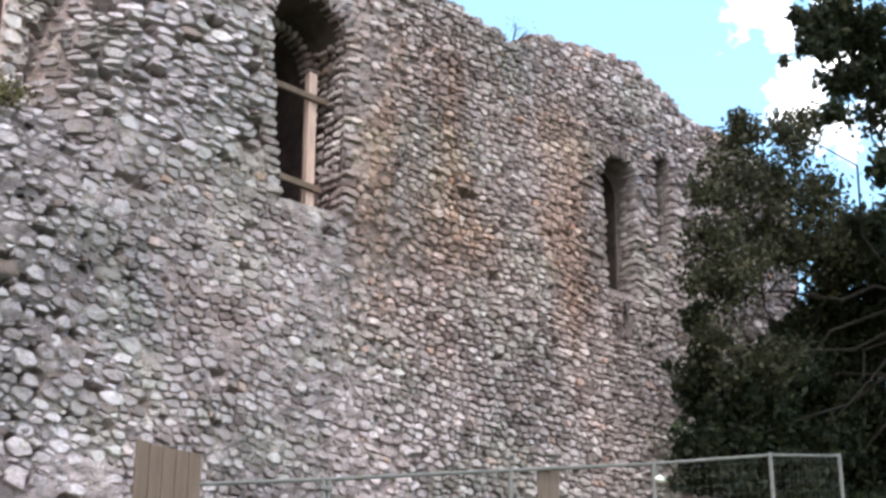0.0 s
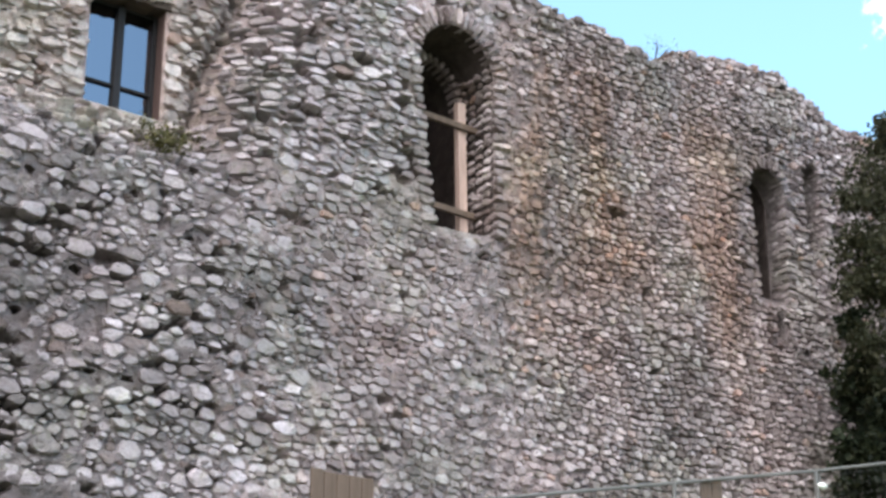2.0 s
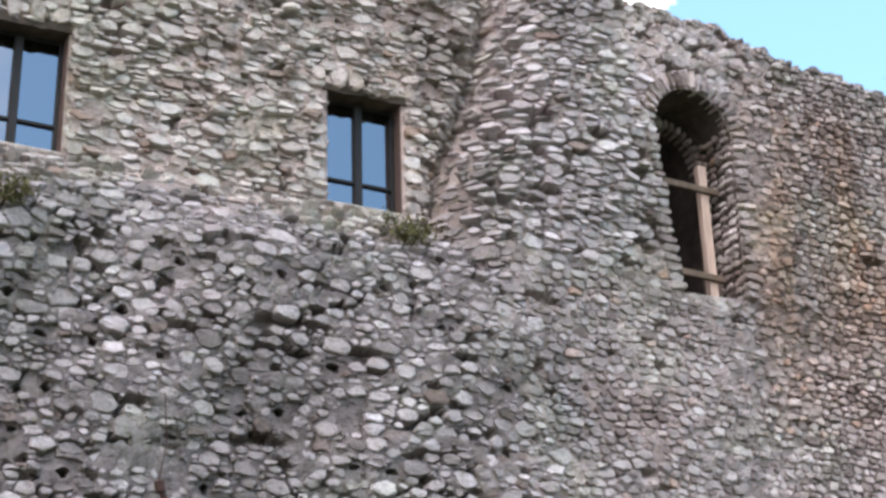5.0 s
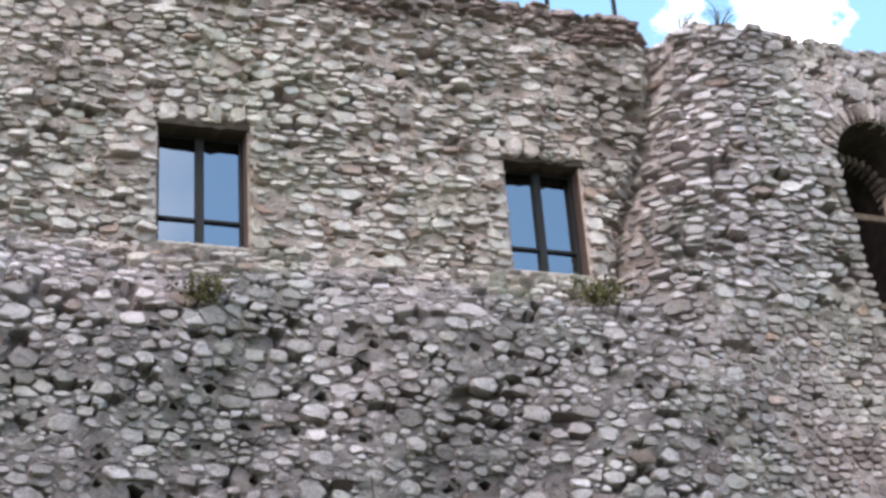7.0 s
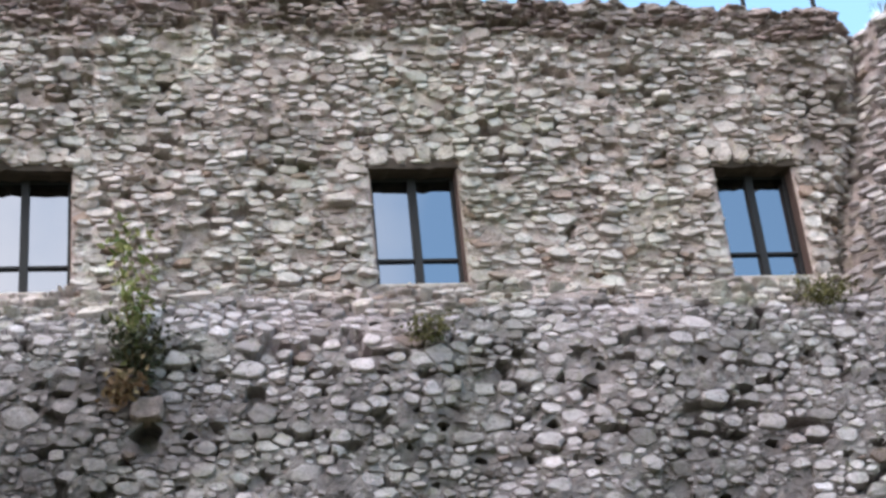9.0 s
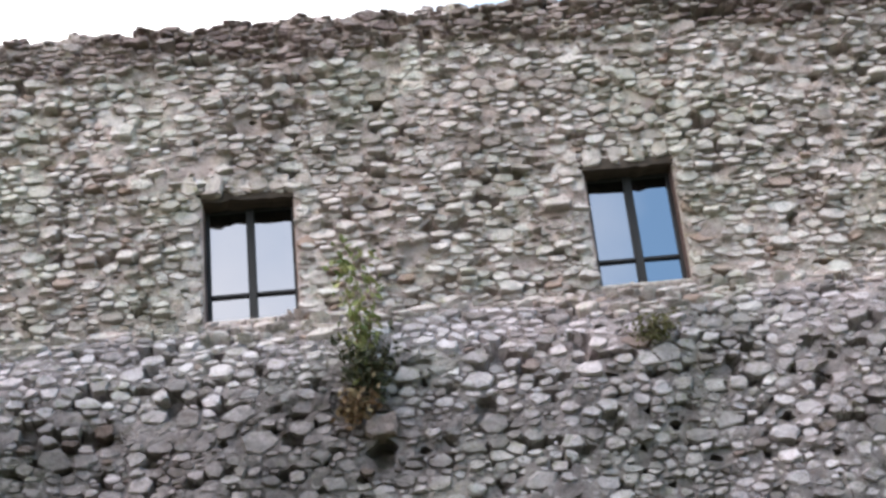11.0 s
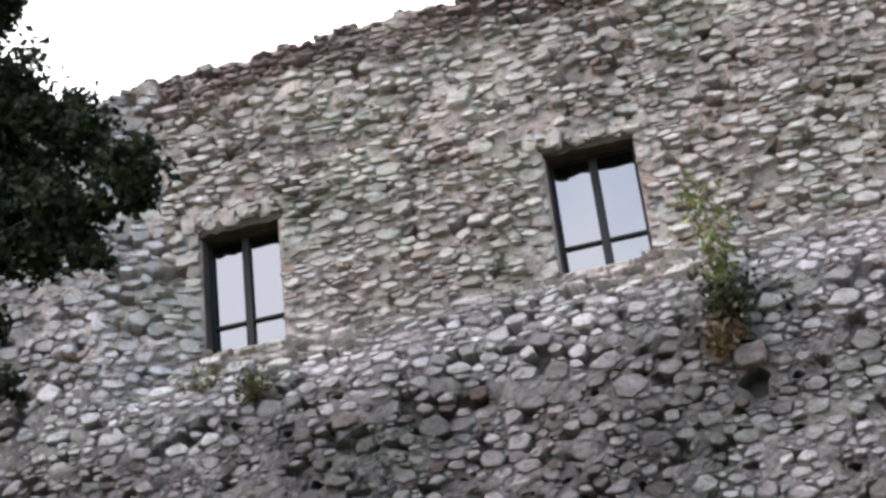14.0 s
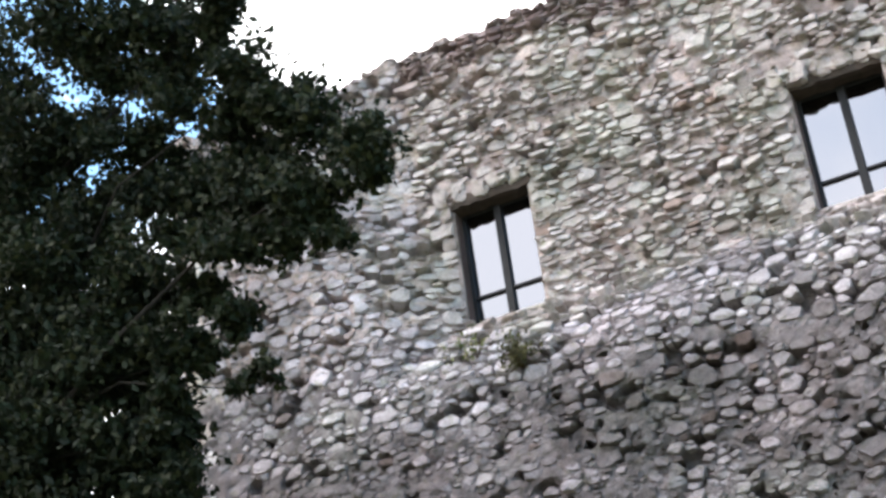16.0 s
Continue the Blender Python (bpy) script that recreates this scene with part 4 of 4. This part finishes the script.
foot = (-9.2, 8.6, float(ground_z(-9.2, 8.6)))
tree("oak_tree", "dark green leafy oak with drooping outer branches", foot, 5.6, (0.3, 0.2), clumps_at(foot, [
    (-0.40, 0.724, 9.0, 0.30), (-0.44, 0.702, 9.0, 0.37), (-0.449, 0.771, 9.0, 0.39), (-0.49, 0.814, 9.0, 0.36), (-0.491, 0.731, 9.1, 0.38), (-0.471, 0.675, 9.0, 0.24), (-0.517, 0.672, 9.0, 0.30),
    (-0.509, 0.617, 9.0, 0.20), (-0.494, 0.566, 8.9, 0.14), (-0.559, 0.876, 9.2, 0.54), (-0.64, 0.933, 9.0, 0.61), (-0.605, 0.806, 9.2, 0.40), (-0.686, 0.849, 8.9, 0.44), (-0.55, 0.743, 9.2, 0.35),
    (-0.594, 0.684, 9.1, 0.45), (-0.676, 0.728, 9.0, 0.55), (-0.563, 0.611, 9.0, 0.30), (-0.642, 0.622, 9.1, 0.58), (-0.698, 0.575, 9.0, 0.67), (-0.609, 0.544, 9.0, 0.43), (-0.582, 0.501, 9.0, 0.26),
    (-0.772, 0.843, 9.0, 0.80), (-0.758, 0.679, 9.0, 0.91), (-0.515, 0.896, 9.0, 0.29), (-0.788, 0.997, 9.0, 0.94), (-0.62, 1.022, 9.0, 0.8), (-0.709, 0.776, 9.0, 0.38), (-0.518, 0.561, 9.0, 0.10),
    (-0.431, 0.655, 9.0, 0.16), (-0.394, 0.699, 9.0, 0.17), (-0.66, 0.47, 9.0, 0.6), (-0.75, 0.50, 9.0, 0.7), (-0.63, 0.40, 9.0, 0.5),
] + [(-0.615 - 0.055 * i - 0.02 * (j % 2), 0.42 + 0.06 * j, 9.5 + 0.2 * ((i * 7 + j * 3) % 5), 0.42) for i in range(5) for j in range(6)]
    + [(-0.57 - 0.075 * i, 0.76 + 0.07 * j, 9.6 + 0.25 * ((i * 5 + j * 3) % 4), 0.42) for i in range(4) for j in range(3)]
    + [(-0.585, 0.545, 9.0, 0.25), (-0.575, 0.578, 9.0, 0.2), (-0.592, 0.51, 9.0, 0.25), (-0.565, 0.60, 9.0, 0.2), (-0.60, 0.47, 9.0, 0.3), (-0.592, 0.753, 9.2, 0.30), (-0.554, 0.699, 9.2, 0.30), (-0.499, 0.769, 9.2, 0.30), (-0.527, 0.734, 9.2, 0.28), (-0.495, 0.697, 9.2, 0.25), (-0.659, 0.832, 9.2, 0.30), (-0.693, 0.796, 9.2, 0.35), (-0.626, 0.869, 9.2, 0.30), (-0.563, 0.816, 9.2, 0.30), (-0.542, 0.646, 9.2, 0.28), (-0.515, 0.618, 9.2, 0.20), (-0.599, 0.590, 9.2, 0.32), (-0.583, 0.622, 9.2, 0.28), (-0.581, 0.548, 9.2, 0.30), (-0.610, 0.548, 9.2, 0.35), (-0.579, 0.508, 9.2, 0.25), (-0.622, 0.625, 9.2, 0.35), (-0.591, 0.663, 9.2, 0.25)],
    thin=lambda dx, dz: 0.52 if dx < -0.53 and dz > 0.67 else 1.0), 210000, 0.046, MAT["shaded_leaf"], 11, 0.2, 0.62)

foot = (18.9, 15.1, float(ground_z(18.9, 15.1)))
tree("willow_bush", "olive green bushy tree growing close to the wall", foot, 4.0, (0.2, 0.0), clumps_at(foot, [
    (1.151, 0.688, 14.3, 0.56), (1.122, 0.629, 14.3, 0.44), (1.149, 0.593, 14.3, 0.62), (1.113, 0.531, 14.3, 0.39), (1.125, 0.50, 14.4, 0.40), (1.21, 0.654, 14.3, 0.68),
    (1.225, 0.711, 14.3, 0.54), (1.179, 0.525, 14.3, 0.58), (1.18, 0.744, 14.3, 0.46), (1.248, 0.766, 14.3, 0.45), (1.285, 0.715, 14.3, 0.62), (1.278, 0.80, 14.3, 0.38), (1.293, 0.66, 14.3, 0.87),
    (1.166, 0.76, 14.3, 0.23), (1.111, 0.67, 14.3, 0.26), (1.10, 0.58, 14.3, 0.21),
]), 17000, 0.055, MAT["olive_leaf"], 12, 0.14, 0.8)

foot = (19.4, 13.4, float(ground_z(19.4, 13.4)))
tree("shade_tree", "dark broad-leaved tree hanging over the fence", foot, 5.5, (0.2, 0.1), clumps_at(foot, [
    (1.30, 0.883, 12.2, 0.40), (1.362, 0.933, 12.2, 0.58), (1.35, 0.856, 12.2, 0.46), (1.234, 0.842, 12.2, 0.10), (1.267, 0.903, 12.2, 0.20), (1.307, 0.809, 12.2, 0.24), (1.39, 0.78, 12.2, 0.40),
    (1.35, 0.70, 13.2, 0.40), (1.286, 0.606, 14.9, 0.80), (1.34, 0.679, 14.2, 0.80), (1.234, 0.527, 15.0, 0.60), (1.289, 0.518, 15.0, 0.90), (1.313, 0.459, 15.0, 1.05), (1.222, 0.441, 15.0, 0.60),
    (1.224, 0.568, 15.0, 0.34), (1.443, 0.902, 12.2, 1.10), (1.416, 0.652, 14.2, 1.40), (1.388, 0.496, 14.6, 1.30), (1.315, 0.928, 12.2, 0.38), (1.251, 0.654, 14.6, 0.36), (1.25, 0.40, 15.0, 0.8),
    (1.123, 0.478, 15.0, 0.50), (1.15, 0.45, 14.8, 0.60), (1.16, 0.41, 14.7, 0.65), (1.105, 0.44, 15.1, 0.3), (1.17, 0.48, 14.6, 0.5), (1.20, 0.52, 14.6, 0.5), (1.23, 0.45, 14.5, 0.55), (1.27, 0.40, 14.5, 0.6), (1.25, 0.52, 14.5, 0.55), (1.21, 0.40, 14.5, 0.5), (1.29, 0.47, 14.5, 0.6), (1.33, 0.40, 14.4, 0.7), (1.22, 0.38, 15.2, 0.6), (1.20, 0.47, 15.3, 0.5), (1.27, 0.55, 15.2, 0.7), (1.38, 0.40, 15.0, 1.0), (1.26, 0.48, 15.2, 0.8), (1.30, 0.42, 15.0, 0.9), (1.34, 0.57, 14.8, 0.9),
    (1.094, 0.496, 14.6, 0.35), (1.105, 0.468, 14.6, 0.45), (1.091, 0.431, 14.6, 0.40), (1.139, 0.486, 14.6, 0.50), (1.142, 0.441, 14.6, 0.50), (1.103, 0.404, 14.6, 0.45), (1.181, 0.526, 14.6, 0.45), (1.189, 0.465, 14.6, 0.50), (1.091, 0.547, 14.6, 0.30),
]), 70000, 0.075, MAT["shaded_leaf"], 13, 0.16, 0.55)


# ---------------------------------------------------------------- fence at the wall's foot
def fence():
    f = new("wire_fence")
    f.location = (11.0, 14.9, float(ground_z(11.0, 14.9)))
    tagged(f, "galvanised tube fence with wire mesh, patched with planks", "fence")
    base = Vector(f.location)
    tops = [(8.85, 14.9, 6.2), (10.35, 14.72, 6.49), (12.7, 14.5, 6.98), (14.77, 14.32, 7.41), (16.43, 13.95, 7.75), (17.58, 13.8, 7.93)]
    posts = []
    for x, y, z in tops:
        zb = float(ground_z(x, y)) - 0.2
        posts.append((Vector((x, y, z)) - base, Vector((x, y, zb)) - base))
        part("post", tube([posts[-1][1], posts[-1][0]], [0.026, 0.026], 8), MAT["zinc"], f)
    a, a0 = posts[1]
    twin = Vector((0.075, 0.0, 0.0))
    second = part("post", tube([a0 + twin, a + twin], [0.026, 0.026], 8), MAT["zinc"], f)
    for dz in (0.12, 1.0):
        part("coupler", box((0.15, 0.075, 0.05), a + twin / 2 - Vector((0, 0, dz)), 0.008), MAT["zinc"], second, "steel clamp joining two posts")
    for (a, a0), (b, b0) in zip(posts, posts[1:]):
        part("top_rail", tube([a - Vector((0, 0, 0.03)), b - Vector((0, 0, 0.03))], [0.02, 0.02], 8), MAT["zinc"], f)
        low = Vector((0, 0, 1.6))
        part("bottom_rail", tube([a - low, b - low], [0.018, 0.018], 8), MAT["zinc"], f)
        mesh = bmesh.new()
        n = 16
        for k in range(n):
            p, q = a.lerp(b, k / n), a.lerp(b, (k + 1) / n)
            tube([p - Vector((0, 0, 0.04)), p - low], [0.0009, 0.0009], 3, bm=mesh)
        for k in range(12):
            d = Vector((0, 0, 0.1 + k * 0.125))
            tube([a - d, b - d], [0.0009, 0.0009], 3, bm=mesh)
        tagged(part("wire_mesh", mesh, MAT["zinc"], f), kind="stuff")
    return f


fence()


def board(label, x0, x1, y, z1, planks, tall):
    e = new("wooden_board")
    zb = float(ground_z((x0 + x1) / 2, y))
    e.location = ((x0 + x1) / 2, y, zb)
    tagged(e, label, "wooden board")
    w = (x1 - x0) / planks
    for k in range(planks):
        part("plank", box((w - 0.008, 0.03, z1 - zb + random.uniform(-0.02, 0.02)), (-(x1 - x0) / 2 + w * (k + 0.5), 0, (z1 - zb) / 2), 0.004), MAT["plank"], e)
    part("batten", box((x1 - x0, 0.03, 0.08), (0, 0.031, z1 - zb - tall), 0.004), MAT["plank"], e)
    return e


board("grey brown plank panel standing at the fence", 8.07, 8.78, 14.5, 6.36, 5, 0.45)
board("narrow brown plank post panel beside the fence", 13.1, 13.42, 14.5, 7.08, 2, 0.35)

lamp = new("fence_lamp")
lamp.location = (14.83, 14.29, 7.2)
tagged(lamp, "small white enamel lamp clamped on the fence post", "lamp")
bm = bmesh.new()
bmesh.ops.create_uvsphere(bm, u_segments=14, v_segments=8, radius=0.065, matrix=Matrix.Diagonal((1.1, 0.8, 0.6, 1)))
part("lamp_head", bm, MAT["white"], lamp)
part("bracket", tube([(0, 0.02, 0.02), (0, 0.04, 0.2)], [0.015, 0.015], 6), MAT["zinc"], lamp)

pipe = new("rusty_pipe")
pipe.location = (4.33, 15.5, float(ground_z(4.33, 15.5)))
tagged(pipe, "rusty iron pipe standing against the wall with a cable", "pipe")
ph = 6.9 - pipe.location.z
part("tube", tube([(0.12, 0, -0.2), (0.02, 0, ph - 0.35), (-0.1, 0, ph)], [0.03, 0.03, 0.028], 8), MAT["rust"], pipe)
part("collar", tube([(-0.075, 0, ph - 0.1), (-0.1, 0, ph)], [0.05, 0.05], 8), MAT["rust"], pipe)
part("cable", tube([(-0.1, 0, ph), (-0.03, 0.03, ph + 0.4), (-0.06, 0.05, ph + 0.9)], [0.006, 0.006, 0.006], 5), MAT["rust"], pipe)


# ---------------------------------------------------------------- fallen stones at the wall's foot
heap = new("rubble_heap")
heap.location = (10.4, 15.2, float(ground_z(10.4, 15.2)))
tagged(heap, "heap of fallen pale stones against the wall's foot", "rubble heap")
rng = np.random.default_rng(51)
heap_shapes = []
for k in range(6):
    bm = bmesh.new()
    bmesh.ops.create_icosphere(bm, subdivisions=1, radius=1.0)
    for v in bm.verts:
        v.co *= rng.uniform(0.75, 1.1)
    me = bpy.data.meshes.new("stone")
    bm.to_mesh(me)
    bm.free()
    me.materials.append(MAT["single"])
    heap_shapes.append(me)
for k in range(150):
    u, w_ = rng.uniform(-1.9, 1.9), rng.uniform(0, 1)
    tall = 1.58 * (1 - (abs(u) / 2.1) ** 2.5)
    zc = tall * rng.uniform(0.0, 1.0)
    ob = new("stone", heap_shapes[k % 6])
    ob.parent = heap
    ob.matrix_basis = pose(u, 0.45 - (1 - zc / 1.65) * 0.9 * w_, zc, rng.uniform(0, 360), rng.uniform(0, 360), rng.uniform(0, 360)) @ Matrix.Diagonal((rng.uniform(0.12, 0.30), rng.uniform(0.10, 0.20), rng.uniform(0.08, 0.16), 1))


# ---------------------------------------------------------------- plants on the wall
def weed(name, label, x, z, height, width, n, size, mat, seed, category="plant", droop=0.0):
    rng = np.random.default_rng(seed)
    y = float(face_y(x, z))
    e = new(name)
    e.location = (x, y, z)
    tagged(e, label, category)
    stems = bmesh.new()
    cs = []
    for k in range(max(3, int(width * 12))):
        tip = Vector((rng.uniform(-width, width) / 2, -rng.uniform(0.05, 0.28), height * rng.uniform(0.45, 1.0) - droop * rng.random()))
        mid = tip * 0.5 + Vector((0, -0.06, 0.05))
        tube([(0, 0.05, -0.03), mid, tip], [0.008, 0.005, 0.002], 4, bm=stems)
        m = max(4, n // max(3, int(width * 12)))
        u = rng.uniform(0.15, 1.05, m)[:, None]
        cs.append(np.array(mid) * (2 * u * (1 - u)) + np.array(tip) * u * u + rng.normal(0, 0.05 + 0.05 * width, (m, 3)))
    part("stems", stems, MAT["dry"], e)
    leaf_mesh("leaves", np.concatenate(cs), size, mat, e, rng, 2.0)
    return e


weed("wall_sapling", "tall yellow-green sapling rooted in the stone wall", -0.2, 9.35, 1.85, 0.5, 300, 0.055, MAT["weed"], 21)
weed("wall_shrub", "dark green leafy tuft at the sapling's foot", -0.16, 9.25, 0.85, 0.75, 380, 0.055, MAT["olive_leaf"], 22)
weed("dry_tuft", "rust brown dry grass tuft on the wall", -0.4, 9.1, 0.3, 0.5, 160, 0.05, MAT["dry"], 23)
weed("grass_tuft", "olive grass tuft growing on the ledge", 7.15, 10.22, 0.14, 0.75, 700, 0.03, MAT["moss"], 24)
weed("grass_tuft", "small olive brown tuft growing between stones", 2.7, 9.78, 0.14, 0.5, 420, 0.03, MAT["moss"], 25)
weed("grass_tuft", "green tuft growing on the ledge below the window", -5.25, 9.75, 0.28, 0.45, 420, 0.032, MAT["moss"], 26)
weed("grass_tuft", "pale green weeds trailing below the window", -5.75, 10.0, 0.22, 0.6, 90, 0.035, MAT["weed"], 27)
for k, (x, w) in enumerate(((8.75, 0.3), (9.15, 0.4), (14.3, 0.25))):
    weed("crest_grass", "thin dry grass growing on the wall top", x, float(top_z(x)) - 0.03, 0.2, w + 0.3, 160, 0.014, MAT["dry"], 30 + k)
for x in (7.3, 8.22):
    post = tagged(new("railing_post"), "dark iron railing post on the wall top", "post", "railing posts")
    post.location = (x, 17.0, float(top_z(x)) - 0.05)
    part("shaft", box((0.05, 0.05, 0.9), (0, 0, 0.45), 0.006), MAT["frame"], post)

# ---------------------------------------------------------------- single stones of the lower wall
for P, T, B, N, shape in PICKED:
    for i in range(len(P)):
        me = bpy.data.meshes.new("stone")
        me.from_pydata(shape[i].tolist(), [], FACES.tolist() + CROWN.tolist())
        me.materials.append(MAT["single"])
        ob = new("stone", me)
        m = Matrix([(*T[i],), (*B[i],), (*N[i],)]).transposed().to_4x4()
        m.translation = P[i]
        ob.parent = wall
        ob.matrix_basis = m
